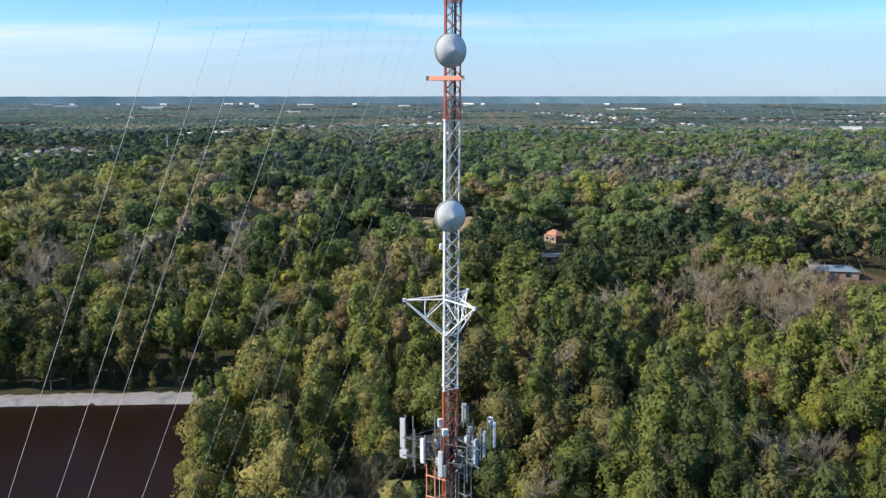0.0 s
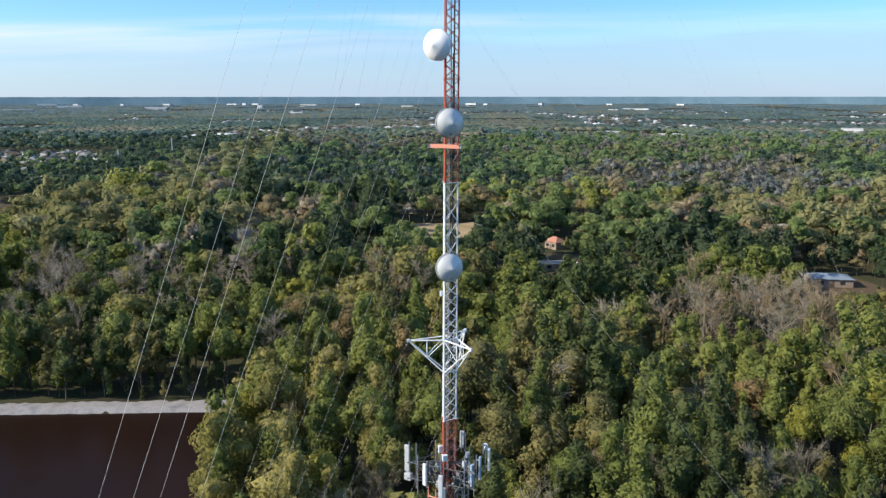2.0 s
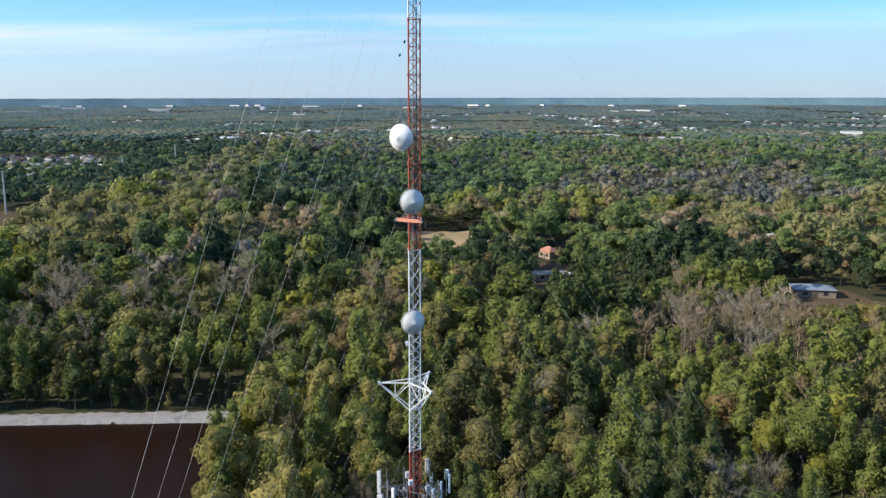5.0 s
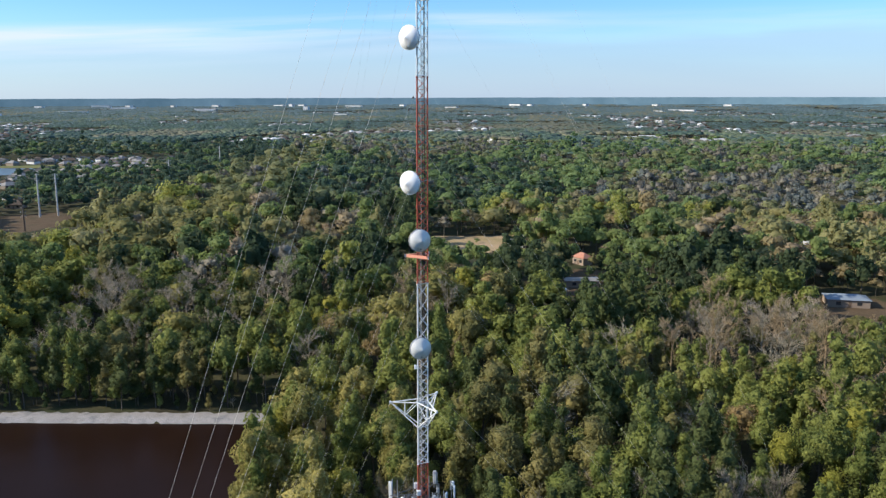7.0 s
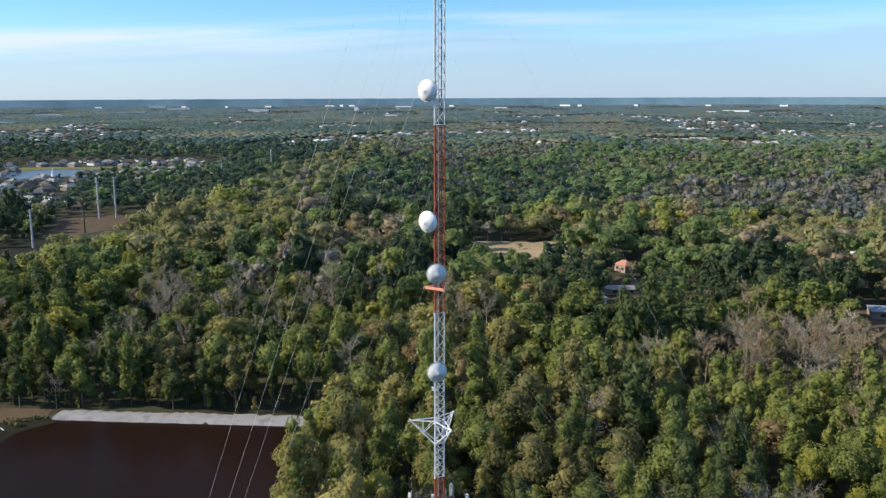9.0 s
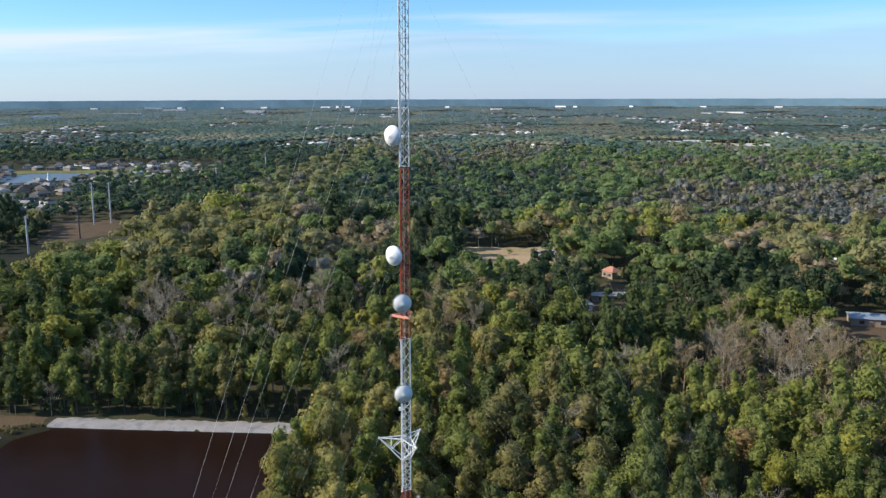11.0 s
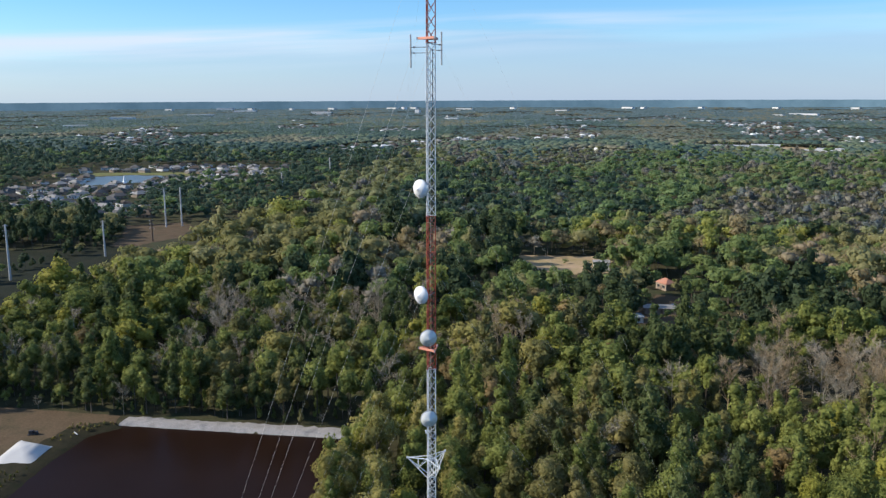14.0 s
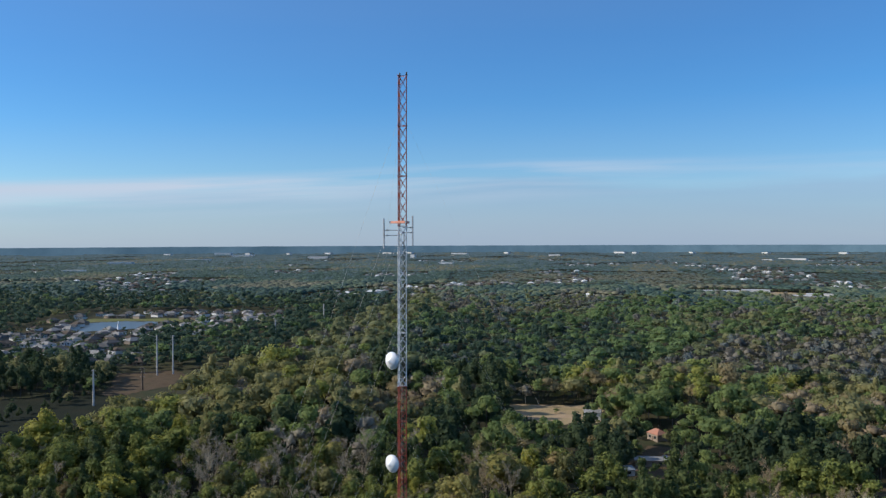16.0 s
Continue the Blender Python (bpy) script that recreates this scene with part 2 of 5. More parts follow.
M_LAKE, tree_l, bs = material("blue_lake_water", 0.3, 0.0, 0.12)
bs.inputs["Base Color"].default_value = (0.11, 0.12, 0.115, 1)
lv = noise_at(tree_l, 0.4, 3.0)
bump(tree_l, bs, lv.outputs[0], 0.02, 0.02)


# ---- mesh helpers ----
def link_bm(name, bm, mat, parent=None, label="", smooth=False):
    me = bpy.data.meshes.new(name)
    bm.to_mesh(me)
    bm.free()
    for m in (mat if isinstance(mat, (list, tuple)) else [mat]):
        me.materials.append(m)
    if smooth:
        me.polygons.foreach_set("use_smooth", [True] * len(me.polygons))
    ob = new(name, me)
    ob.parent = parent
    return tagged(ob, label)


part = link_bm


def thing(name, label, category, group="", at=(0, 0, 0), turn=0.0):
    ob = new(name)
    ob.empty_display_size = 0.3
    ob.matrix_basis = pose(*at, 0, 0, turn)
    return tagged(ob, label, category, group)


def tube(bm, p, q, r, r2=None, sides=6, caps=True):
    p, q = Vector(p), Vector(q)
    r2 = r if r2 is None else r2
    z = (q - p).normalized()
    x = z.orthogonal().normalized()
    y = z.cross(x)
    rings = []
    for c, rad in ((p, r), (q, r2)):
        rings.append([bm.verts.new(c + rad * (math.cos(a) * x + math.sin(a) * y)) for a in (2 * math.pi * i / sides for i in range(sides))])
    for i in range(sides):
        j = (i + 1) % sides
        bm.faces.new((rings[0][i], rings[0][j], rings[1][j], rings[1][i]))
    if caps:
        bm.faces.new(rings[0][::-1])
        bm.faces.new(rings[1])


def slab(bm, centre, size, turn=0.0, bevel=0.0, m=None):
    made = bmesh.ops.create_cube(bm, size=1.0, matrix=(m or pose(*centre, 0, 0, turn)) @ Matrix.Diagonal((*size, 1)))
    if bevel:
        edges = list({e for v in made["verts"] for e in v.link_edges})
        bmesh.ops.bevel(bm, geom=edges, offset=bevel, segments=2, affect="EDGES", profile=0.5)


def lathe(bm, profile, sides=32, m=Matrix()):
    """A body of revolution about z from (radius, height) pairs."""
    rings = []
    for r, z in profile:
        if r < 1e-6:
            rings.append([bm.verts.new(m @ Vector((0, 0, z)))])
        else:
            rings.append([bm.verts.new(m @ Vector((r * math.cos(2 * math.pi * i / sides), r * math.sin(2 * math.pi * i / sides), z))) for i in range(sides)])
    for a, b in zip(rings, rings[1:]):
        for i in range(sides):
            j = (i + 1) % sides
            if len(a) == 1 and len(b) > 1:
                bm.faces.new((a[0], b[j], b[i]))
            elif len(b) == 1 and len(a) > 1:
                bm.faces.new((a[i], a[j], b[0]))
            elif len(a) > 1:
                bm.faces.new((a[i], a[j], b[j], b[i]))


def sheet(name, outline, z, mat, label, category="ground", wobble=0.0, drop=0.3):
    """A thin slab of ground cover with the given outline."""
    bm = bmesh.new()
    rng = random.Random(len(outline) * 7 + int(abs(z) * 100))
    pts = []
    for (x0, y0), (x1, y1) in zip(outline, outline[1:] + outline[:1]):
        n = max(2, int(math.hypot(x1 - x0, y1 - y0) / 4)) if wobble else 1
        for i in range(n):
            f = i / n
            pts.append((x0 + f * (x1 - x0) + rng.uniform(-wobble, wobble), y0 + f * (y1 - y0) + rng.uniform(-wobble, wobble)))
    top = [bm.verts.new((x, y, z)) for x, y in pts]
    low = [bm.verts.new((x, y, z - drop)) for x, y in pts]
    bm.faces.new(top)
    for i in range(len(pts)):
        j = (i + 1) % len(pts)
        bm.faces.new((top[i], low[i], low[j], top[j]))
    bmesh.ops.recalc_face_normals(bm, faces=bm.faces)
    bmesh.ops.triangulate(bm, faces=bm.faces)
    return tagged(part(name, bm, mat), label, category, kind="structure")


def inside(x, y, poly):
    hit = False
    for (x0, y0), (x1, y1) in zip(poly, poly[1:] + poly[:1]):
        if (y0 > y) != (y1 > y) and x < (x1 - x0) * (y - y0) / (y1 - y0) + x0:
            hit = not hit
    return hit


# ---- ground ----
POND = [(-118, 156.3), (-84, 158.3), (-50, 160.8), (-42, 150), (-42, 128), (-39.5, 110), (-36, 99), (-33, 88), (-32, 72), (-118, 70), (-121, 118), (-123, 130), (-124, 149)]
BANK = [(-119, 155.5), (-84, 157.5), (-47, 160), (-46, 167), (-86, 164.5), (-119, 161.5)]
YARD = [(-118.5, 161.5), (-116.5, 155.5), (-121.9, 148.4), (-121.2, 130), (-119.0, 118), (-116.0, 90), (-170, 88), (-182, 155), (-155, 160)]
CLEAR = [(-39, 420), (12, 428), (13, 384), (-12, 372), (-30, 390)]
PATCH = [(-322, 474), (-290, 500), (-268, 478), (-259, 438), (-270, 402), (-286, 404), (-300, 440)]
COTTAGE = [(34, 344), (46, 344), (46, 360), (34, 360)]
LOT = [(24, 290), (38, 288), (47, 306), (47, 338), (34, 340), (26, 312)]
LOT_EAST = [(110, 258), (146, 258), (178, 262), (178, 270), (146, 274), (142, 294), (112, 294)]
STRIP_WEST = [(-290, 190), (-290, 404), (-299, 405), (-313, 388), (-340, 373), (-372, 366), (-372, 190)]
LAKE = [(-519, 704), (-569, 787), (-537, 815), (-498, 818), (-468, 776), (-480, 742)]
LAWN = [(-600, 835), (-491, 860), (-458, 824), (-476, 822), (-540, 819), (-573, 793)]
SUBURB = [(-318, 500), (-444, 492), (-538, 600), (-640, 860), (-541, 945), (-385, 950), (-335, 800), (-370, 712), (-405, 690), (-378, 600)]
SUBURB_FAR = [(-290, 1430), (60, 1560), (400, 1540), (800, 1500), (1000, 2050), (300, 2300), (-450, 2250)]
OPEN_FAR = [(130, 1490), (240, 1505), (352, 1430), (345, 1275), (285, 1250), (215, 1340), (140, 1410)]


def step_axis(fine_lo, fine_hi, fine, reach):
    out = list(np.arange(fine_lo, fine_hi + 0.1, fine))
    d, v = fine, fine_hi
    while v < reach:
        d *= 1.35
        v = min(reach, v + d)
        out.append(v)
    d, v = fine, fine_lo
    while v > -reach:
        d *= 1.35
        v = max(-reach, v - d)
        out.insert(0, v)
    return np.array(out)


def rise(x, y):
    """The country lifts very slightly towards the horizon."""
    r = math.hypot(x, y)
    return 0.0 if r < 3400 else 14.0 * min(1.0, (r - 3400) / 1400)


def ground_z(x, y):
    if inside(x, y, POND):
        return -1.6
    return rise(x, y)


gx, gy = step_axis(-130, -22, 2.2, 4900), step_axis(60, 170, 2.2, 4900)
verts = [(x, y, ground_z(x, y)) for y in gy for x in gx]
n = len(gx)
faces = [(j * n + i, j * n + i + 1, (j + 1) * n + i + 1, (j + 1) * n + i) for j in range(len(gy) - 1) for i in range(n - 1)]
me = bpy.data.meshes.new("ground")
me.from_pydata(verts, [], faces)
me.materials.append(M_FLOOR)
tagged(new("ground", me), "dark leaf-strewn forest floor reaching the horizon", "ground", kind="structure")
bm = bmesh.new()
bmesh.ops.create_grid(bm, x_segments=40, y_segments=40, size=0.5, matrix=pose(-76, 113, -0.45) @ Matrix.Diagonal((108, 108, 1, 1)))
tagged(part("water", bm, M_WATER), "dark brown still water of an excavated pond", "water", kind="structure")
bm = bmesh.new()
rng = random.Random(3)
rows_b = []
for i in range(60):
    f = i / 59
    x = -115.5 + 70 * f
    y0, y1 = 155.6 + 4.6 * f + rng.uniform(-0.14, 0.14), 161.3 + 5.0 * f + rng.uniform(-0.6, 0.6)
    rows_b.append([bm.verts.new((x, y0 + (y1 - y0) * k, h + rng.uniform(-0.05, 0.05))) for k, h in ((0, -0.6), (0.14, 0.12), (0.45, 0.2), (0.9, 0.25), (1, 0.03))])
for a, b in zip(rows_b, rows_b[1:]):
    for k in range(4):
        bm.faces.new((a[k], b[k], b[k + 1], a[k + 1]))
tagged(part("sand_bank", bm, M_SAND, smooth=True), "pale sandy bank along the brown pond", "ground", kind="structure")
sheet("dirt_yard", YARD, 0.06, M_DIRT, "bare brown earth beside the pond", wobble=0.5, drop=0.3)
bm = bmesh.new()
rng = random.Random(6)
shore = []
for (x0, y0), (x1, y1) in zip(YARD[1:5], YARD[2:6]):
    for i in range(10):
        f = i / 10
        x, y = x0 + f * (x1 - x0), y0 + f * (y1 - y0)
        wide = (5.0 + 0.16 * (150 - y)) * (1 + 0.35 * noise.noise((x * 0.3, y * 0.3, 4.0)))
        shore.append([bm.verts.new((x + dx + rng.uniform(-0.3, 0.3), y - 0.3 * dx, z)) for dx, z in ((-wide, 0.07), (-wide * 0.6, 0.16 + rng.uniform(0, 0.15)), (-1.0, 0.1 + rng.uniform(0, 0.12)), (0.8, 0.02), (2.4, -0.3), (4.0, -0.7))])
for a, b in zip(shore, shore[1:]):
    for k in range(5):
        bm.faces.new((b[k], b[k + 1], a[k + 1], a[k]))
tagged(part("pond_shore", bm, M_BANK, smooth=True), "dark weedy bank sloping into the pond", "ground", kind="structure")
sheet("sandy_clearing", CLEAR, 0.06, M_CLEAR, "mown sandy clearing among the trees", wobble=1.5)
sheet("earth_patch", PATCH, 0.06, M_DIRT, "bare reddish earth under the power poles", wobble=2.5)
sheet("house_lot", LOT, 0.06, M_DIRT, "sandy house lot between the trees", wobble=1.0)
sheet("yard_lot", LOT_EAST, 0.06, M_DIRT, "sandy yard with a drive between the trees", wobble=1.0)
sheet("cleared_strip", [(-372, 190), (-222, 150), (-224, 396), (-262, 394), (-288, 420), (-300, 404), (-340, 372), (-372, 366)], 0.05, M_STRIP_SHADE, "dark damp scrub in the cleared power line strip", wobble=2.0)
sheet("lawn", LAWN, 0.08, M_GRASS, "mown green lawn behind the lake", wobble=2.0)
sheet("lake", LAKE, 0.1, M_LAKE, "small blue lake among houses", "water", wobble=3.0)


# ---- woods ----
def ico(sub):
    b = bmesh.new()
    bmesh.ops.create_icosphere(b, subdivisions=sub, radius=1.0)
    v = np.array([x.co[:] for x in b.verts])
    f = np.array([[x.index for x in fc.verts] for fc in b.faces])
    b.free()
    return v, f


ICO = {1: ico(1), 2: ico(2)}


def tube_np(p, q, r0, r1, sides=4):
    p, q = np.array(p, float), np.array(q, float)
    z = (q - p) / np.linalg.norm(q - p)
    x = np.cross(z, (0.3, 0.9, 0.2))
    x /= np.linalg.norm(x)
    y = np.cross(z, x)
    a = np.arange(sides) * 2 * np.pi / sides
    ring = np.cos(a)[:, None] * x + np.sin(a)[:, None] * y
    v = np.vstack([p + r0 * ring, q + r1 * ring])
    f = []
    for i in range(sides):
        j = (i + 1) % sides
        f += [(i, j, sides + j), (i, sides + j, sides + i)]
    return v, np.array(f)


class Pile:
    """Gathers triangles with a material number."""

    def __init__(self):
        self.v, self.f, self.m, self.n = [], [], [], 0

    def add(self, v, f, m):
        self.v.append(v)
        self.f.append(np.asarray(f) + self.n)
        self.m.append(np.full(len(f), m))
        self.n += len(v)

    def done(self):
        return np.vstack(self.v), np.vstack(self.f), np.concatenate(self.m)


def leaf_cards(rng, pos, out, size, spread=0.5):
    """Small ragged sprays of leaves at pos, facing roughly out."""
    k = len(pos)
    nrm = out + rng.normal(0, spread, (k, 3))
    nrm /= np.linalg.norm(nrm, axis=1)[:, None]
    a = np.cross(nrm, rng.normal(0, 1, (k, 3)))
    a /= np.linalg.norm(a, axis=1)[:, None]
    b = np.cross(nrm, a)
    s = size * rng.uniform(0.55, 1.4, (k, 1))
    e = rng.uniform(0.55, 1.0, (k, 1))
    v = np.stack([pos - a * s, pos + a * s * 0.7 - b * s * e, pos + a * s * 0.4 + b * s * e + nrm * s * 0.2], 1).reshape(-1, 3)
    return v, np.arange(k * 3).reshape(-1, 3)


def twig_slivers(rng, start, way, length, width):
    """Long thin twigs from start along way."""
    k = len(start)
    side = np.cross(way, rng.normal(0, 1, (k, 3)))
    side /= np.linalg.norm(side, axis=1)[:, None]
    n = length * rng.uniform(0.5, 1.3, (k, 1))
    v = np.stack([start - side * width, start + side * width, start + way * n], 1).reshape(-1, 3)
    return v, np.arange(k * 3).reshape(-1, 3)


def compact(v, f):
    used = np.unique(f)
    where = np.zeros(len(v), int)
    where[used] = np.arange(len(used))
    return v[used], where[f]


def lumpy(rng, way, lumps):
    """How far a leafy mass reaches along each way: it swells into lumps with clefts between them."""
    d = rng.normal(0, 1, (lumps, 3))
    d[:, 2] = np.abs(d[:, 2]) * 0.9 - 0.15
    d /= np.linalg.norm(d, axis=1)[:, None]
    wide = rng.uniform(0.4, 0.85, lumps)
    swell = np.sqrt(np.clip(1 - (np.arccos(np.clip(way @ d.T, -1, 1)) / wide) ** 2, 0, 1)) * rng.uniform(0.4, 1.0, lumps)
    return 0.66 + 0.46 * swell.max(1)


#            height, half width, foot of the crown, upright stretch
FORMS = {"round": (13.0, 3.5, 3.2, 1.15), "tall": (15.5, 2.7, 2.6, 1.5), "dome": (12.2, 4.4, 3.6, 0.95), "cone": (15.0, 2.9, 2.2, 1.5), "low_dome": (11.6, 5.0, 4.0, 0.8)}


def leafy(seed, form, masses, leaves, leaf, limbs=False, cut=-0.45, fat=1.0, lumps=9, tilt=0.5, flat=1.0):
    """A tree in metres: a trunk with limbs, and a crown of leafy masses covered in ragged sprays. Materials: 0 bark, 1 leaves."""
    rng = np.random.default_rng(seed)
    pile = Pile()
    H, R, base, stretch = FORMS[form]
    R *= fat
    lean = rng.normal(0, 0.3, 2)
    top = np.array([lean[0], lean[1], H * 0.78])
    if limbs:
        pile.add(*tube_np((0, 0, -0.3), top * (1, 1, 0.6), 0.2, 0.13, 5), 0)
        pile.add(*tube_np(top * (1, 1, 0.6), top, 0.13, 0.05, 4), 0)
    elif masses > 2:
        pile.add(*tube_np((0, 0, -0.3), top, 0.17, 0.07, 3), 0)
    centres, sizes = [], []
    for i in range(masses):
        a = i * 2.4 + rng.uniform(-0.7, 0.7) + seed
        if masses == 1:
            c, s = (0, 0, base + (H - base) * 0.46), (R, R, (H - base) * 0.54)
        elif form in ("tall", "cone"):
            f = i / (masses - 1)
            s = R * (0.78 - (0.5 if form == "cone" else 0.3) * f) * rng.uniform(0.75, 1.15)
            out = R * 0.42 * (1 - f) + 0.14 * R * rng.random()
            s = (s, s, s * stretch)
            c = (out * math.cos(a), out * math.sin(a), base + s[2] + (H - base - 1.85 * s[2]) * f)
        else:
            f = 0.0 if i == 0 else 0.35 + 0.65 * (i / (masses - 1))
            s = R * (0.66 - 0.14 * f) * rng.uniform(0.7, 1.18)
            out = R * 0.62 * f
            s = (s, s, s * stretch * flat)
            c = (out * math.cos(a), out * math.sin(a), H - s[2] - (H - base) * 0.4 * f * rng.uniform(0.5, 1.3))
        centres.append(np.array(c) + (*lean * 0.6, 0))
        sizes.append(np.array(s))
    share = np.array([s[0] * s[2] for s in sizes])
    for c, s, part_of in zip(centres, sizes, share / share.sum()):
        n = max(4, int(leaves * part_of))
        way = rng.normal(0, 1, (n * 3, 3))
        way /= np.linalg.norm(way, axis=1)[:, None]
        way = way[way[:, 2] > cut][:n]
        lump_seed = int(rng.integers(0, 9999))
        reach = lumpy(np.random.default_rng(lump_seed), way, lumps)
        pile.add(*leaf_cards(rng, way * (reach * rng.uniform(0.9, 1.1, len(way)))[:, None] * s + c, way, leaf, tilt), 1)
        v, f = ICO[1]
        f = f[v[f][:, :, 2].max(1) > cut]
        inner = lumpy(np.random.default_rng(lump_seed), v, lumps) * 0.86 + rng.normal(0, 0.06, len(v))
        pile.add(*[compact(v * inner[:, None] * s + c, f)[k] for k in (0, 1)], 1)
        if limbs:
            pile.add(*tube_np(top * (1, 1, rng.uniform(0.4, 0.75)), c, 0.08, 0.03, 3), 0)
    return pile.done()


def bare(seed, limbs, twigs, width):
    """A leafless tree: a trunk, forking limbs and a haze of fine twigs."""
    rng = np.random.default_rng(seed)
    pile = Pile()
    H = rng.uniform(11.0, 13.5)
    pile.add(*tube_np((0, 0, -0.3), (0.1, 0, H * 0.5), 0.15, 0.1, 5), 2)
    pile.add(*tube_np((0.1, 0, H * 0.5), (0.2, 0.1, H * 0.92), 0.1, 0.03, 4), 2)
    roots, ways = [], []
    for i in range(limbs):
        f = rng.uniform(0.3, 0.88)
        a = i * 2.4 + rng.uniform(-0.4, 0.4)
        L = rng.uniform(1.6, 3.0) * (1.25 - 0.6 * f)
        p = np.array([0.1, 0, H * f])
        q = p + np.array([math.cos(a) * L, math.sin(a) * L, L * rng.uniform(0.7, 1.4)])
        pile.add(*tube_np(p, q, 0.06, 0.03, 3), 2)
        for j in range(4):
            s = p + (q - p) * rng.uniform(0.35, 0.95)
            e = s + rng.normal(0, 0.45, 3) + (math.cos(a) * 0.55, math.sin(a) * 0.55, 0.8)
            pile.add(*tube_np(s, e, 0.025, 0.01, 3), 2)
            for g in (0.3, 0.6, 1.0):
                roots.append(s + (e - s) * g)
                ways.append(e - s)
        roots.append(q)
        ways.append(q - p)
    roots, ways = np.array(roots), np.array(ways)
    ways /= np.linalg.norm(ways, axis=1)[:, None]
    k = rng.integers(0, len(roots), twigs)
    d = ways[k] + rng.normal(0, 0.55, (twigs, 3)) + (0, 0, 0.15)
    d /= np.linalg.norm(d, axis=1)[:, None]
    pile.add(*twig_slivers(rng, roots[k] + rng.normal(0, 0.12, (twigs, 3)), d, 1.1, width), 1)
    return pile.done()


def hazy(seed, form, masses, twigs, width):
    """A leafless crown seen from far off: dense twig masses with slivers standing out of them."""
    rng = np.random.default_rng(seed)
    pile = Pile()
    v, f, m = leafy(seed, form, masses, twigs // 2, width * 6, cut=-0.1, fat=1.35, lumps=7, tilt=0.6, flat=0.7)
    pile.add(v, f, 1)
    at = v[rng.integers(0, len(v), twigs)]
    d = at - (0, 0, FORMS[form][0] * 0.45)
    d /= np.linalg.norm(d, axis=1)[:, None]
    d += rng.normal(0, 0.35, (twigs, 3)) + (0, 0, 0.5)
    d /= np.linalg.norm(d, axis=1)[:, None]
    pile.add(*twig_slivers(rng, at - d * 0.5, d, 1.7, width), 1)
    return pile.done()


def mesh_np(name, v, f, mats, slots, smooth=False):
    me = bpy.data.meshes.new(name)
    me.vertices.add(len(v))
    me.vertices.foreach_set("co", v.astype(np.float32).ravel())
    me.loops.add(len(f) * 3)
    me.loops.foreach_set("vertex_index", f.astype(np.int32).ravel())
    me.polygons.add(len(f))
    me.polygons.foreach_set("loop_start", np.arange(0, len(f) * 3, 3, dtype=np.int32))
    me.polygons.foreach_set("material_index", mats.astype(np.int32))
    for m in slots:
        me.materials.append(m)
    if smooth:
        me.polygons.foreach_set("use_smooth", np.ones(len(f), bool))
    me.update(calc_edges=True)
    return me


KINDS = ("green", "dark", "yellow", "olive", "soft", "rust", "grey", "tan")
BARE = ("grey", "tan")
NEAR_FORMS = {"green": ("tall", "round", "tall"), "dark": ("tall", "cone", "tall"), "yellow": ("round", "tall", "round"), "olive": ("tall", "tall", "round"), "soft": ("round", "dome", "tall"), "rust": ("round", "tall", "round")}
WIDE_FORMS = {"green": ("round", "dome", "round"), "dark": ("cone", "tall", "cone"), "yellow": ("round", "dome", "round"), "olive": ("dome", "round", "tall"), "soft": ("low_dome", "dome", "low_dome"), "rust": ("dome", "round", "dome"), "grey": ("round", "dome", "round"), "tan": ("dome", "round", "low_dome")}
OWN, NEAR, NEXT, MID, FAR, BACK = {}, {}, {}, {}, {}, {}
for kn, kind_ in enumerate(KINDS):
    wide = WIDE_FORMS[kind_]
    if kind_ in BARE:
        OWN[kind_] = [bare(kn * 10 + i, 18, 1300, 0.017) for i in range(3)]
        NEAR[kind_] = [bare(kn * 10 + i, 14, 700, 0.028) for i in range(3)]
        NEXT[kind_] = [bare(kn * 10 + 3 + i, 12, 560, 0.042) for i in range(3)]
        MID[kind_] = [hazy(kn * 10 + 5 + i, s, 4, 260, 0.075) for i, s in enumerate(wide)]
        BACK[kind_] = [bare(kn * 10 + i, 10, 240, 0.05) for i in range(3)]
        FAR[kind_] = [hazy(kn * 10 + 7 + i, s, 2, 80, 0.15) for i, s in enumerate(wide)]
    else:
        even = 0.14 if kind_ == "soft" else 0.36
        OWN[kind_] = [leafy(kn * 10 + i, s, 6, 1900, 0.2, True) for i, s in enumerate(NEAR_FORMS[kind_])]
        NEAR[kind_] = [leafy(kn * 10 + i, s, 5, 720, 0.31, fat=1.04) for i, s in enumerate(NEAR_FORMS[kind_])]
        NEXT[kind_] = [leafy(kn * 10 + 3 + i, s, 4, 500, 0.39, fat=1.04) for i, s in enumerate(wide)]
        MID[kind_] = [leafy(kn * 10 + 5 + i, s, 4, 300, 0.585, cut=-0.1, fat=1.42, lumps=8, tilt=even, flat=0.72) for i, s in enumerate(wide)]
        BACK[kind_] = [leafy(kn * 10 + i, s, 3, 300, 0.5, fat=1.2, lumps=8) for i, s in enumerate(NEAR_FORMS[kind_])]
        FAR[kind_] = [leafy(kn * 10 + 7 + i, s, 2, 94, 0.97, cut=0.0, fat=1.6, lumps=7, tilt=even, flat=0.55) for i, s in enumerate(wide if kind_ != "dark" else ("tall", "round", "dome"))]


def strip_edge(y):
    """The woods' edge along the cleared strip."""
    return -215 if y < 450 else -215 - (y - 450) * 0.1


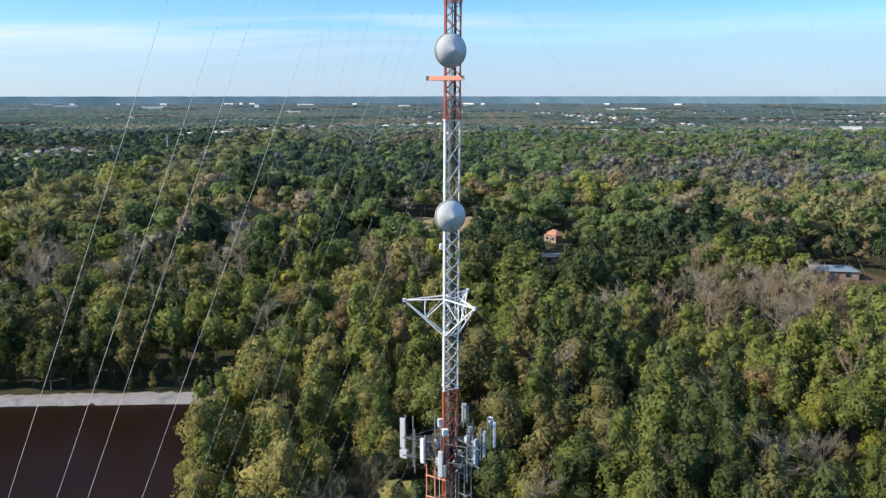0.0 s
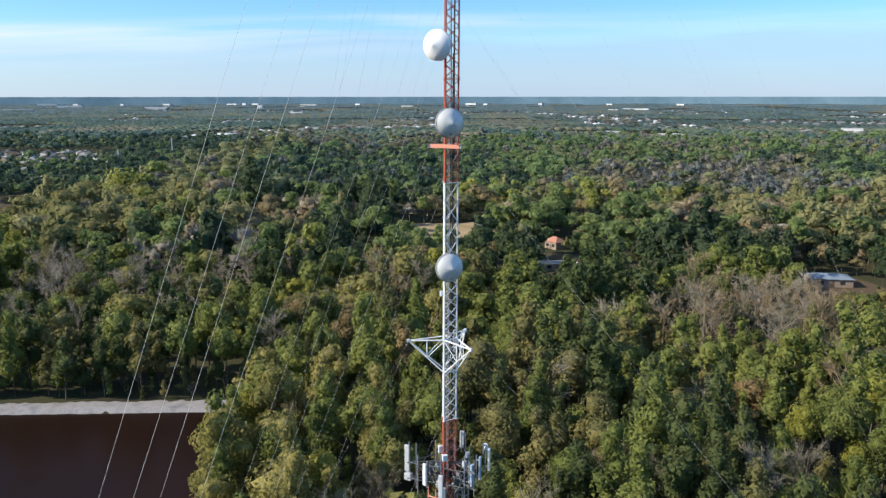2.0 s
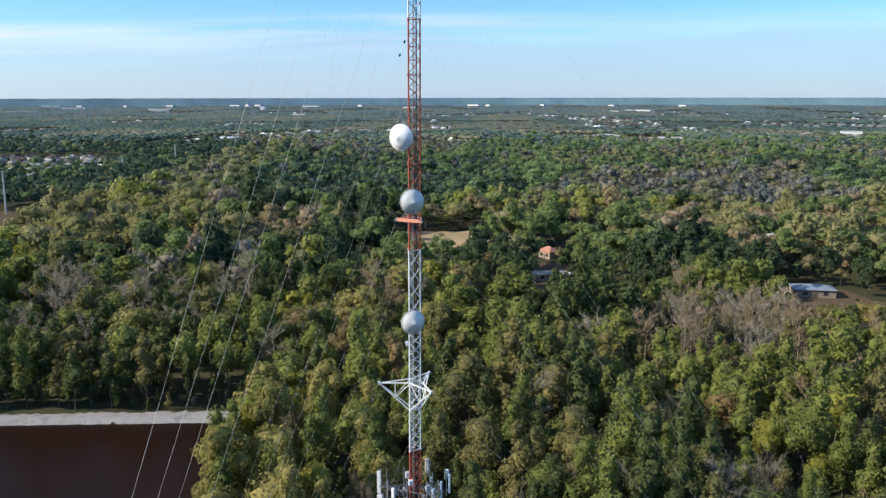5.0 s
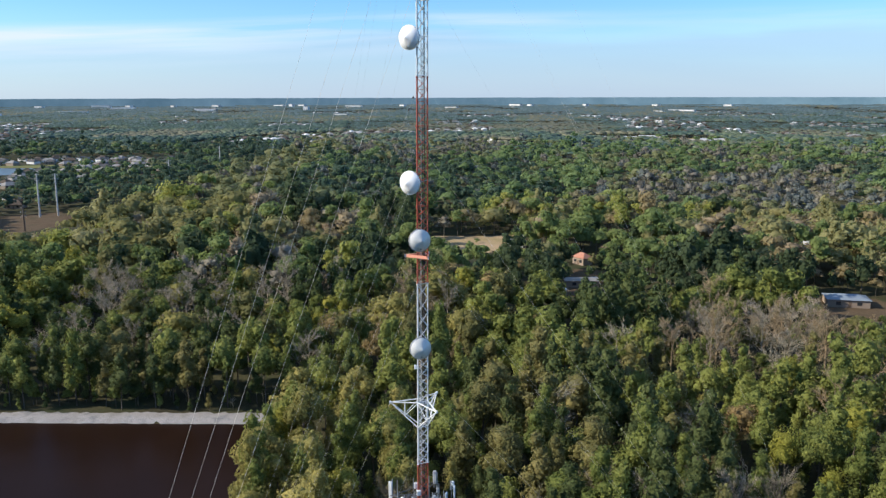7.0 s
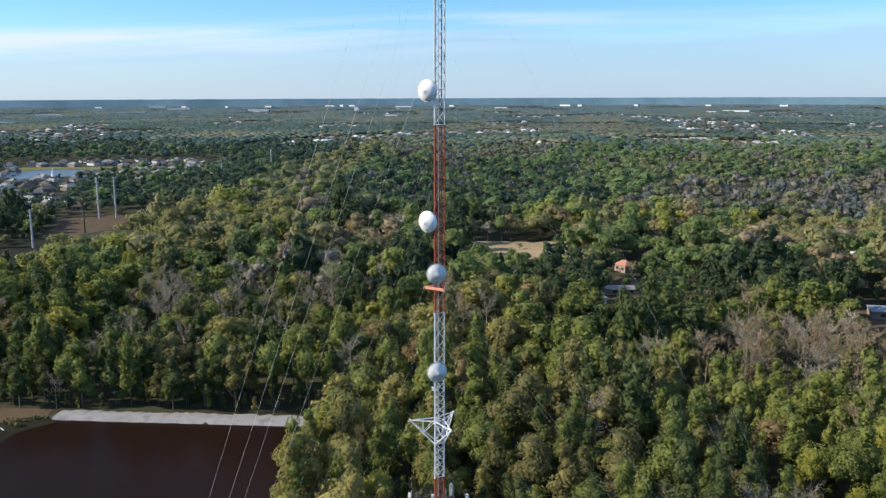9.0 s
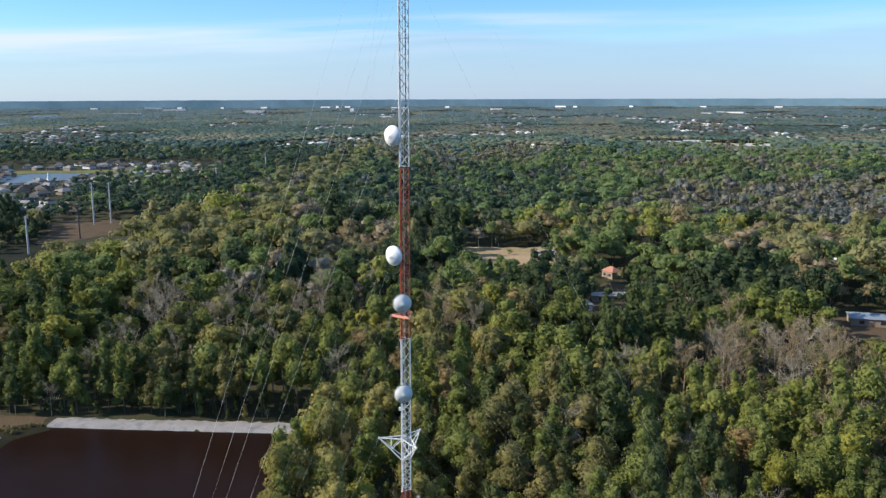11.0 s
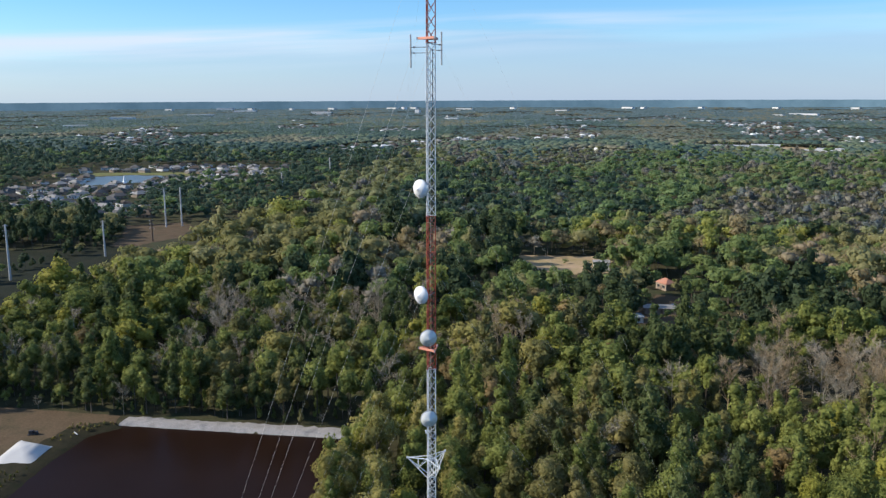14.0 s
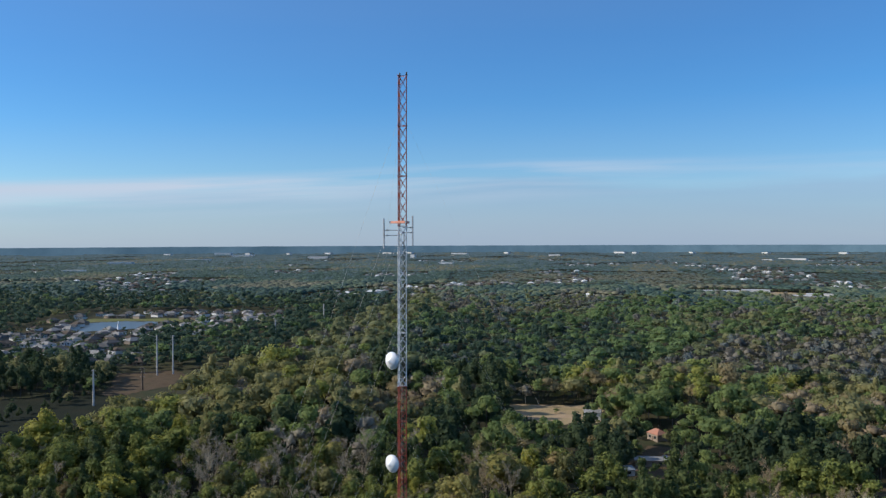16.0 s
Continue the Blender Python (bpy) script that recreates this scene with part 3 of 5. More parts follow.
def wooded(x, y):
    """Whether trees stand here."""
    for poly in (POND, BANK, YARD, CLEAR, PATCH, LOT, LOT_EAST, LAKE, LAWN, STRIP_WEST):
        if inside(x, y, poly):
            return False
    if math.hypot(x - 38, y - 350) < 7 or math.hypot(x - 33, y - 312) < 9:
        return False
    if -182 < x < -42.5 and 66 < y < 157:
        return False
    edge = strip_edge(y)
    wide = 71 if y < 480 else max(14, 71 - (y - 480) * 0.9)
    if 150 < y < 1000 and edge - wide < x < edge + 4 * math.sin(y * 0.09):
        return False
    return math.hypot(x + 0.8, y - 46) > 9


def suburb(x, y):
    return inside(x, y, SUBURB) or inside(x, y, SUBURB_FAR)


# stands of the woods, each with its mixture of trees
STANDS = [
    ([(-286, 250), (-420, 330), (-520, 480), (-440, 492), (-320, 490), (-286, 400)], {"olive": 0.1, "green": 0.14, "dark": 0.76}),
    ([(-270, 520), (-310, 506), (-400, 690), (-370, 705), (-335, 790), (-300, 860), (-262, 700)], {"dark": 0.7, "green": 0.18, "olive": 0.08, "soft": 0.04}),
    ([(-222, 296), (-224, 480), (-258, 820), (-305, 1260), (-250, 1280), (-196, 880), (-166, 620), (-142, 440), (-128, 335), (-165, 285)], {"soft": 0.8, "olive": 0.08, "yellow": 0.06, "tan": 0.06}),
    ([(-120, 322), (-74, 326), (-60, 398), (-116, 404)], {"tan": 0.3, "olive": 0.35, "rust": 0.2, "soft": 0.15}),
    ([(-132, 425), (-58, 402), (-14, 440), (44, 560), (20, 780), (-150, 840), (-172, 620)], {"dark": 0.62, "green": 0.24, "grey": 0.08, "olive": 0.06}),
    ([(-168, 900), (-40, 900), (-20, 1290), (-240, 1290)], {"soft": 0.4, "tan": 0.4, "olive": 0.2}),
    ([(70, 500), (240, 520), (290, 720), (80, 690)], {"tan": 0.5, "grey": 0.14, "olive": 0.16, "rust": 0.12, "soft": 0.08}),
    ([(-24, 424), (40, 424), (100, 400), (130, 480), (90, 520), (-20, 500)], {"yellow": 0.34, "olive": 0.24, "rust": 0.16, "green": 0.2, "dark": 0.06}),
    ([(100, 300), (260, 310), (300, 440), (120, 430)], {"rust": 0.25, "olive": 0.28, "green": 0.24, "soft": 0.13, "tan": 0.1}),
    ([(40, 186), (58, 240), (108, 244), (112, 150), (84, 130), (70, 172)], {"tan": 0.52, "grey": 0.22, "olive": 0.2, "green": 0.06}),
    ([(-64, 204), (-44, 204), (-42, 236), (-64, 238)], {"yellow": 0.55, "green": 0.45}),
    ([(-245, 196), (-128, 196), (-134, 300), (-240, 310)], {"green": 0.5, "yellow": 0.14, "dark": 0.32, "grey": 0.04}),
    ([(-128, 188), (-72, 188), (-60, 300), (-134, 315)], {"grey": 0.36, "green": 0.3, "soft": 0.12, "olive": 0.12, "dark": 0.1}),
    ([(-200, 150), (-40, 156), (-40, 190), (-200, 196)], {"green": 0.42, "dark": 0.4, "olive": 0.12, "grey": 0.06}),
    ([(-60, 84), (-14, 84), (-20, 160), (-60, 160)], {"yellow": 0.24, "soft": 0.52, "green": 0.24}),
    ([(48, 106), (78, 112), (84, 160), (52, 166)], {"green": 0.72, "yellow": 0.12, "dark": 0.1, "olive": 0.06}),
    ([(-4, 90), (48, 96), (50, 172), (-2, 168)], {"olive": 0.24, "dark": 0.36, "green": 0.26, "rust": 0.03, "grey": 0.11}),
]


def pick_kind(x, y, rng):
    jx, jy = x + rng.uniform(-9, 9), y + rng.uniform(-12, 12)
    for poly, mixture in STANDS:
        if inside(jx, jy, poly):
            return rng.choices(list(mixture), list(mixture.values()))[0]
    edge = strip_edge(y)
    # the dark kinds also put this belt's shade into the leaf colour
    if x < edge - 5 and y > 180:
        return rng.choices(("dark", "green", "olive", "soft"), (0.82, 0.1, 0.05, 0.03))[0]
    # elsewhere kinds run together in small stands, with strays
    u = noise.noise((x * 0.024, y * 0.015, 2.0)) + 0.6 * noise.noise((x * 0.008, y * 0.005, 7.0)) + rng.uniform(-0.2, 0.2) * (1.0 if y < 470 else 0.5)
    if rng.random() < (0.14 if y < 470 else 0.06):
        return rng.choice(("green", "dark", "olive", "yellow", "rust", "tan"))
    for top_u, kind_ in ((-0.36, "dark"), (0.1, "green"), (0.22, "olive"), (0.34, "soft"), (0.5, "tan")):
        if u < top_u:
            return kind_
    return "grey"


def seen_side(x, y, margin):
    """Within the country that lies before the walk."""
    return y > -20 and -45 - margin < math.degrees(math.atan2(x - 15, y + 40)) < 31 + margin


def low(x, y):
    """Trees stand low on the side of the open lots from which the walk looks."""
    if 12 < x < 50 and 338 < y < 364:
        return 0.3
    for d in range(5, 56, 5):
        far_x, far_y = x * (1 + d / (y + 40)), y + d
        if inside(far_x, far_y, CLEAR):
            return max(0.22, min(1.0, d / 70))
        if inside(far_x, far_y, LOT):
            return max(0.3, min(1.0, 0.04 + d / 62))
        if inside(far_x, far_y, COTTAGE):
            return max(0.14, min(1.0, 0.05 + d / 140))
        if inside(far_x, far_y, LOT_EAST):
            return max(0.35, min(1.0, 0.2 + d / 62))
    return 1.0


place_rng = random.Random(11)
near_spots, next_spots, mid_spots = [], [], []


def scatter(x0, x1, y0, y1, step, out, keep, size=1.05):
    nx, ny = int((x1 - x0) / step), int((y1 - y0) / step)
    for j in range(ny):
        for i in range(nx):
            x = x0 + (i + 0.5 + 0.5 * (j % 2) + place_rng.uniform(-0.45, 0.45)) * step
            y = y0 + (j + 0.5 + place_rng.uniform(-0.45, 0.45)) * step
            if keep(x, y) and wooded(x, y):
                out.append((x, y, place_rng.uniform(0, 6.28), size * place_rng.choice((0.62, 0.78, 0.9, 1.0, 1.12, 1.3) if y < 276 else (0.62, 0.78, 0.9, 1.0, 1.12, 1.4)) * low(x, y) * (0.92 if -400 < x < -284 else 1.0) * place_rng.uniform(0.92, 1.08), pick_kind(x, y, place_rng)))


scatter(-200, 130, 84, 190, 5.7, near_spots, lambda x, y: seen_side(x, y, 2))
scatter(-330, 190, 190, 276, 6.2, next_spots, lambda x, y: seen_side(x, y, 1), 1.08)
scatter(-440, 330, 276, 470, 8.4, mid_spots, lambda x, y: seen_side(x, y, 1), 1.04)
behind_spots = []
scatter(-70, 90, -64, 84, 7.6, behind_spots, lambda x, y: True)
for (x0, y0), (x1, y1) in zip(YARD[1:5], YARD[2:6]):
    for i in range(30):
        f, off = place_rng.random(), place_rng.uniform(-5.5, 0.6)
        bx, by = x0 + f * (x1 - x0) + off, y0 + f * (y1 - y0) - 0.3 * off
        if not (bx < -120.5 and 124 < by < 141):
            near_spots.append((bx, by, place_rng.uniform(0, 6.28), place_rng.uniform(0.05, 0.1), place_rng.choice(("soft", "olive"))))
for i in range(17):
    y = 98 + i * 3.7
    near_spots.append((-33.5 - min(6.0, (y - 98) * 0.3) + place_rng.uniform(-0.9, 0.9), y, place_rng.uniform(0, 6.28), place_rng.uniform(0.85, 1.15), place_rng.choice(("soft", "yellow", "soft", "green"))))
near_spots += [(8.0, 101.0, 1.0, 0.95, "yellow"), (11.5, 103.0, 2.6, 0.85, "yellow"), (5.5, 99.0, 4.0, 0.8, "yellow")]
# low growth along the water and the cleared strip, and bushes on the house lots
scatter(-200, -40, 160, 180, 4.6, near_spots, lambda x, y: True, 0.42)
scatter(-306, -284, 200, 460, 5.0, mid_spots, lambda x, y: True, 0.55)
for x, y in [(24, 316), (30, 322), (22, 276), (45, 320), (26, 330), (-12, 402), (6, 420), (45, 338), (29, 350), (46, 347), (42, 344.5)]:
    mid_spots.append((x, y, place_rng.uniform(0, 6.28), place_rng.uniform(0.3, 0.45), place_rng.choice(("dark", "green", "olive"))))


def canopy(x, y):
    """The canopy rises and falls in swells of some thirty metres."""
    ridge = 0.18 if y > 230 and strip_edge(y) < x < strip_edge(y) + 120 else 0.0
    return 1.0 + ridge + 0.3 * noise.noise((x * 0.028, y * 0.022, 9.0)) + 0.16 * noise.noise((x * 0.08, y * 0.08, 12.0))


def gather(spots, book, seed):
    """Joins many trees of one kind into arrays."""
    rng = np.random.default_rng(seed)
    made = {}
    for kind_ in KINDS:
        vs, fs, ms, n = [], [], [], 0
        for x, y, turn, size, k in spots:
            if k != kind_:
                continue
            v, f, m = book[kind_][rng.integers(0, len(book[kind_]))]
            c, s = math.cos(turn), math.sin(turn)
            w = v @ np.array([[c, s, 0], [-s, c, 0], [0, 0, 1]])
            size *= canopy(x, y)
            w = w * (size * rng.uniform(0.88, 1.18), size * rng.uniform(0.88, 1.18), size * rng.uniform(0.85, 1.12)) + (x, y, -2.3 * size if size < 0.52 else 0.0)
            vs.append(w)
            fs.append(f + n)
            ms.append(m)
            n += len(v)
        if vs:
            made[kind_] = (np.vstack(vs), np.vstack(fs), np.concatenate(ms))
    return made


WORDS = {"green": "mid-green leafy broadleaf", "dark": "dark green narrow-crowned", "yellow": "yellow-green fresh-leaved", "olive": "olive-brown thin-leaved", "soft": "soft olive-green round-crowned", "rust": "rusty brown and green leaved", "grey": "leafless grey-twigged", "tan": "leafless tan-twigged"}
# the trees nearest to the walk are things of their own
own = sorted(range(len(near_spots)), key=lambda i: near_spots[i][1] + abs(near_spots[i][0]) * 0.15)[:290]
own_set = set(own)
PARTS = {}
for kind_ in KINDS:
    for i, (v, f, m) in enumerate(OWN[kind_]):
        pair = []
        for name, chosen in (("trunk", m != 1), ("crown", m == 1)):
            w, ff = compact(v, f[chosen])
            pair.append(mesh_np(name, w, ff, np.zeros(len(ff)), [M_BARK if name == "trunk" else LEAF[kind_]], True))
        PARTS[kind_, i] = pair
for i in own:
    x, y, turn, size, kind_ = near_spots[i]
    ob = thing("tree", WORDS[kind_] + " tree in dense woodland", "tree", "woodland trees", (x, y, 0), math.degrees(turn))
    size *= canopy(x, y)
    ob.location.z = -2.3 * size if size < 0.52 else 0.0
    ob.scale = (size, size, size * place_rng.uniform(0.88, 1.12))
    for name, me in zip(("trunk", "crown"), PARTS[kind_, place_rng.randrange(3)]):
        o = new(name, me)
        o.parent = ob
for kind_, (v, f, m) in gather([s for i, s in enumerate(near_spots) if i not in own_set], NEAR, 1).items():
    me = mesh_np("woodland", v, f, m, [M_BARK, LEAF[kind_], LEAF[kind_]], True)
    tagged(new("woodland", me), WORDS[kind_] + " trees of the woodland round the pond", "trees", kind="stuff")
for kind_, (v, f, m) in gather(next_spots, NEXT, 4).items():
    me = mesh_np("woodland", v, f, m, [M_BARK, LEAF[kind_], LEAF[kind_]], True)
    tagged(new("woodland", me), WORDS[kind_] + " trees of the woods behind the pond", "trees", kind="stuff")
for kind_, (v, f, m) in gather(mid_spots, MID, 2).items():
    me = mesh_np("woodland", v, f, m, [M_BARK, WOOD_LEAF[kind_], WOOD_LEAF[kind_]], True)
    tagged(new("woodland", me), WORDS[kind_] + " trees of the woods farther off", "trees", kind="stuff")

# the woods go on round the mast and behind the walk
for kind_, (v, f, m) in gather(behind_spots, BACK, 6).items():
    me = mesh_np("woodland", v, f, m, [M_BARK, LEAF[kind_], LEAF[kind_]], True)
    tagged(new("woodland", me), WORDS[kind_] + " trees of the woods round the mast", "trees", kind="stuff")

# woods farther off: lighter trees in the same mixture
far_rng = random.Random(5)
country = []
y = 470.0
while y < 1300:
    step = 10.4 + (y - 470) * 0.008
    x = -(y + 60) * 0.88 - 30
    while x < (y + 60) * 0.6 + 30:
        px, py = x + far_rng.uniform(-0.5, 0.5) * step, y + far_rng.uniform(-0.5, 0.5) * step
        x += step
        town = suburb(px, py)
        if not wooded(px, py) or (town and (far_rng.random() < 0.36 or inside(px, py + 22, LAWN) or inside(px, py + 8, LAWN) or inside(px, py + 10, LAKE) or inside(px, py + 28, LAKE))) or inside(px, py, OPEN_FAR):
            continue
        if py > 930 and far_rng.random() < (py - 930) / 370:
            continue
        k = pick_kind(px, py, far_rng)
        country.append((px, py, far_rng.uniform(0, 6.28), (far_rng.uniform(0.32, 0.58) if town else far_rng.choice((0.75, 0.9, 1.0, 1.1, 1.3))), k))
    y += step * 0.9
for (x0, y0), (x1, y1) in zip(OPEN_FAR, OPEN_FAR[1:4]):
    for i in range(26):
        f = far_rng.random()
        country.append((x0 + f * (x1 - x0) + far_rng.uniform(-4, 8), y0 + f * (y1 - y0) + far_rng.uniform(0, 12), far_rng.uniform(0, 6.28), far_rng.uniform(0.42, 0.52), far_rng.choice(("green", "dark", "olive"))))
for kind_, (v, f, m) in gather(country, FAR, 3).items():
    me = mesh_np("woodland", v, f, m, [M_BARK, COUNTRY_HAZE_LEAF[kind_], COUNTRY_HAZE_LEAF[kind_]], True)
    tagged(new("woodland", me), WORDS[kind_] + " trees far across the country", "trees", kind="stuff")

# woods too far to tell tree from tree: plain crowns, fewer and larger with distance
# distance haze is put into these leaf colours as a shift to blue
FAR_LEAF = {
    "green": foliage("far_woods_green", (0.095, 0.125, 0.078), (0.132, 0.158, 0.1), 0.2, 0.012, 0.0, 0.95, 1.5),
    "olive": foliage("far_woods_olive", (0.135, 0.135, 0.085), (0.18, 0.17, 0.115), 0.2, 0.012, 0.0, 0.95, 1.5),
    "blue": foliage("far_woods_hazed_blue", (0.07, 0.105, 0.105), (0.1, 0.14, 0.14), 0.2, 0.012, 0.0, 0.95, 1.5),
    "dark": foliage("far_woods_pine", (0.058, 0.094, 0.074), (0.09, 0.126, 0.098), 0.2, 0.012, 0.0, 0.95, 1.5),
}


def knob(seed, sides, rings):
    """An uneven crown 1 unit across its half width."""
    rng = np.random.default_rng(seed)
    v, f = [], []
    for k in range(rings):
        a = 1.25 * k / rings
        for i in range(sides):
            t = 2 * math.pi * (i + 0.5 * k) / sides
            r = math.cos(a) * rng.uniform(0.75, 1.2)
            v.append((r * math.cos(t), r * math.sin(t), math.sin(a) * rng.uniform(0.8, 1.15) - 0.1))
    v.append((rng.uniform(-0.2, 0.2), rng.uniform(-0.2, 0.2), rng.uniform(0.95, 1.15)))
    for k in range(rings - 1):
        for i in range(sides):
            p, q = k * sides + i, k * sides + (i + 1) % sides
            f += [(p, q, p + sides), (q, q + sides, p + sides)]
    for i in range(sides):
        f.append(((rings - 1) * sides + i, (rings - 1) * sides + (i + 1) % sides, len(v) - 1))
    return np.array(v), np.array(f)


KNOB = [knob(i, 6, 2) for i in range(8)]
KNOB_LOW = [knob(20 + i, 4, 1) for i in range(8)]
far_spots = {k: [] for k in FAR_LEAF}


def crown_size(y):
    return 4.4 + max(0.0, y - 1040) * 0.0016


y0 = 930.0
while y0 < 4740:
    size = crown_size(y0)
    deep_by = 40.0
    wide_l, wide_r = (y0 + 60) * 0.88 + 30, (y0 + 60) * 0.6 + 30
    for i in range(int((wide_l + wide_r) * deep_by / (3.9 * size * size))):
        px, py = far_rng.uniform(-wide_l, wide_r), y0 + far_rng.uniform(0, deep_by)
        if py < 1300 and far_rng.random() > (py - 930) / 370:
            continue
        gap = noise.noise((px * 0.004, py * 0.0022, 1.0))
        town = suburb(px, py)
        if (inside(px, py, OPEN_FAR) or not wooded(px, py)) or (py > 1300 and gap > 0.16 and far_rng.random() < 0.4):
            continue
        t_ = noise.noise((px * 0.0045, py * 0.0018, 4.0)) + 0.5 * noise.noise((px * 0.014, py * 0.005, 6.0)) + far_rng.uniform(-0.12, 0.12)
        k = "dark" if t_ < -0.1 or (py > 1800 and t_ < 0.02) else ("olive" if t_ > 0.18 else "green")
        if px < -300 and (t_ < 0.25 or py < 1350):
            k = "dark" if t_ < 0.05 or py < 1350 else "green"
        # the farther off, the more crowns take the haze-tinted blue
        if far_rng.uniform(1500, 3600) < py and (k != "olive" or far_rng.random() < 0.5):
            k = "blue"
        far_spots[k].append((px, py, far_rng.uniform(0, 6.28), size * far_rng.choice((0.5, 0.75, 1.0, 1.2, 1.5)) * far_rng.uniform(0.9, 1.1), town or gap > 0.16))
    y0 += deep_by
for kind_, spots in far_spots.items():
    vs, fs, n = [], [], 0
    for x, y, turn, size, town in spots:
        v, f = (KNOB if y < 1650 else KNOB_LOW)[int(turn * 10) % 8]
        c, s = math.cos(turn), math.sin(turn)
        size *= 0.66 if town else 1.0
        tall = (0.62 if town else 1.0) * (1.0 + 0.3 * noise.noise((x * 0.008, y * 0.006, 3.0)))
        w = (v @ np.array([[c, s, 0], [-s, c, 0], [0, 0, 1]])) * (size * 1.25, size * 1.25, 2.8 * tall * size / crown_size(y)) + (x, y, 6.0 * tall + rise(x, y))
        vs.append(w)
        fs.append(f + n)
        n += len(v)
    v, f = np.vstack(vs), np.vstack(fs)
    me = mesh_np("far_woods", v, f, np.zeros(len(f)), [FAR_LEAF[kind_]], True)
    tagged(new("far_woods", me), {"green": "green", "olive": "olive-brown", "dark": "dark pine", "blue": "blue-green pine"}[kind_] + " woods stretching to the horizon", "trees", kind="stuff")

# ---- guyed mast ----
MAST = Vector((-0.92, 45.98, 0))
LEAN = 0.0049     # the mast stands a hand out of plumb towards +x
ARM_AZ = [185.0, 305.0, 65.0]
LEG_AZ = [5.0, 125.0, 245.0]
LEG_R = 0.54
# foot and head of each stretch, its paint, the height of a bracing panel, and whether it has level rungs
BANDS = [
    (0, 12.0, M_ORANGE, 0.85, False), (12.0, 28.5, M_WHITE, 0.8, False), (28.5, 44.75, M_ORANGE, 0.78, False), (44.75, 55.3, M_WHITE, 0.68, False), (55.3, 60.25, M_WHITE, 1.12, False),
    (60.25, 72.7, M_ORANGE, 0.74, False), (72.7, 76.5, M_ORANGE, 0.8, True), (76.5, 93.6, M_WHITE, 1.15, False), (93.6, 109.7, M_ORANGE, 1.3, False),
]


def az(a, r, z=0.0):
    return Vector((r * math.cos(radians(a)), r * math.sin(radians(a)), z))


def on_mast(z):
    """The mast's axis at that height."""
    return Vector((MAST.x + LEAN * (z - 58), MAST.y, z))


UPRIGHT = Matrix.Translation(on_mast(0)) @ Matrix.Rotation(LEAN, 4, "Y")
mast = thing("radio_mast", "tall guyed lattice radio mast painted in orange and white bands", "radio mast")
mast.matrix_basis = UPRIGHT
for z0, z1, mat, panel_h, rungs in BANDS:
    count = max(1, round((z1 - z0) / 5.45))
    for s in range(count):
        a0, a1 = z0 + (z1 - z0) * s / count, z0 + (z1 - z0) * (s + 1) / count
        h = a1 - a0
        sec = None
        for zz in (0.05, h - 0.05):
            bm = bmesh.new()
            for k in range(3):
                tube(bm, az(LEG_AZ[k], LEG_R, zz), az(LEG_AZ[(k + 1) % 3], LEG_R, zz), 0.03, sides=4)
                tube(bm, az(LEG_AZ[k], LEG_R, zz - 0.03), az(LEG_AZ[k], LEG_R, zz + 0.03), 0.1, sides=10)
            if sec is None:
                sec = part("section", bm, mat, mast)
                sec.location = (0, 0, a0)
            else:
                part("flange", bm, mat, sec)
        for k in range(3):
            bm = bmesh.new()
            tube(bm, az(LEG_AZ[k], LEG_R, 0), az(LEG_AZ[k], LEG_R, h), 0.056, sides=8)
            part("leg", bm, mat, sec)
            bm = bmesh.new()
            panels = max(2, round((h - 0.2) / panel_h))
            for i in range(panels):
                lo, hi = 0.1 + (h - 0.2) * i / panels, 0.1 + (h - 0.2) * (i + 1) / panels
                for a, b in ((k, (k + 1) % 3),) if rungs else ((k, (k + 1) % 3), ((k + 1) % 3, k)):
                    tube(bm, az(LEG_AZ[a], LEG_R, lo), az(LEG_AZ[b], LEG_R, hi), 0.029, sides=4)
                if rungs and i:
                    tube(bm, az(LEG_AZ[k], LEG_R, lo), az(LEG_AZ[(k + 1) % 3], LEG_R, lo), 0.026, sides=4)
            tagged(part("bracing", bm, mat, sec), kind="stuff")

bm = bmesh.new()
for i in range(5):
    tube(bm, (0.1 + 0.05 * i, 0.25 - 0.06 * i, 0.3), (0.1 + 0.05 * i, 0.25 - 0.06 * i, (79.0, 41.5, 68.0, 93.0, 93.0)[i]), 0.028, sides=5)
for i in range(18):
    slab(bm, (0.2, 0.13, 1.5 + i * 5.0), (0.34, 0.04, 0.05), -50)
pale = bmesh.new()
for x, y, top in ((0.02, 0.1, 93.0), (-0.06, 0.16, 64.0)):
    tube(pale, (x, y, 30.0), (x, y, top), 0.024, sides=6)
conduit = tagged(part("waveguide_run", pale, M_GALV), "grey waveguide conduits running up the mast", "cables")
conduit.matrix_basis = UPRIGHT
cables = tagged(part("cable_run", bm, M_CABLE), "black feeder cables clipped inside the mast", "cables")
cables.matrix_basis = UPRIGHT


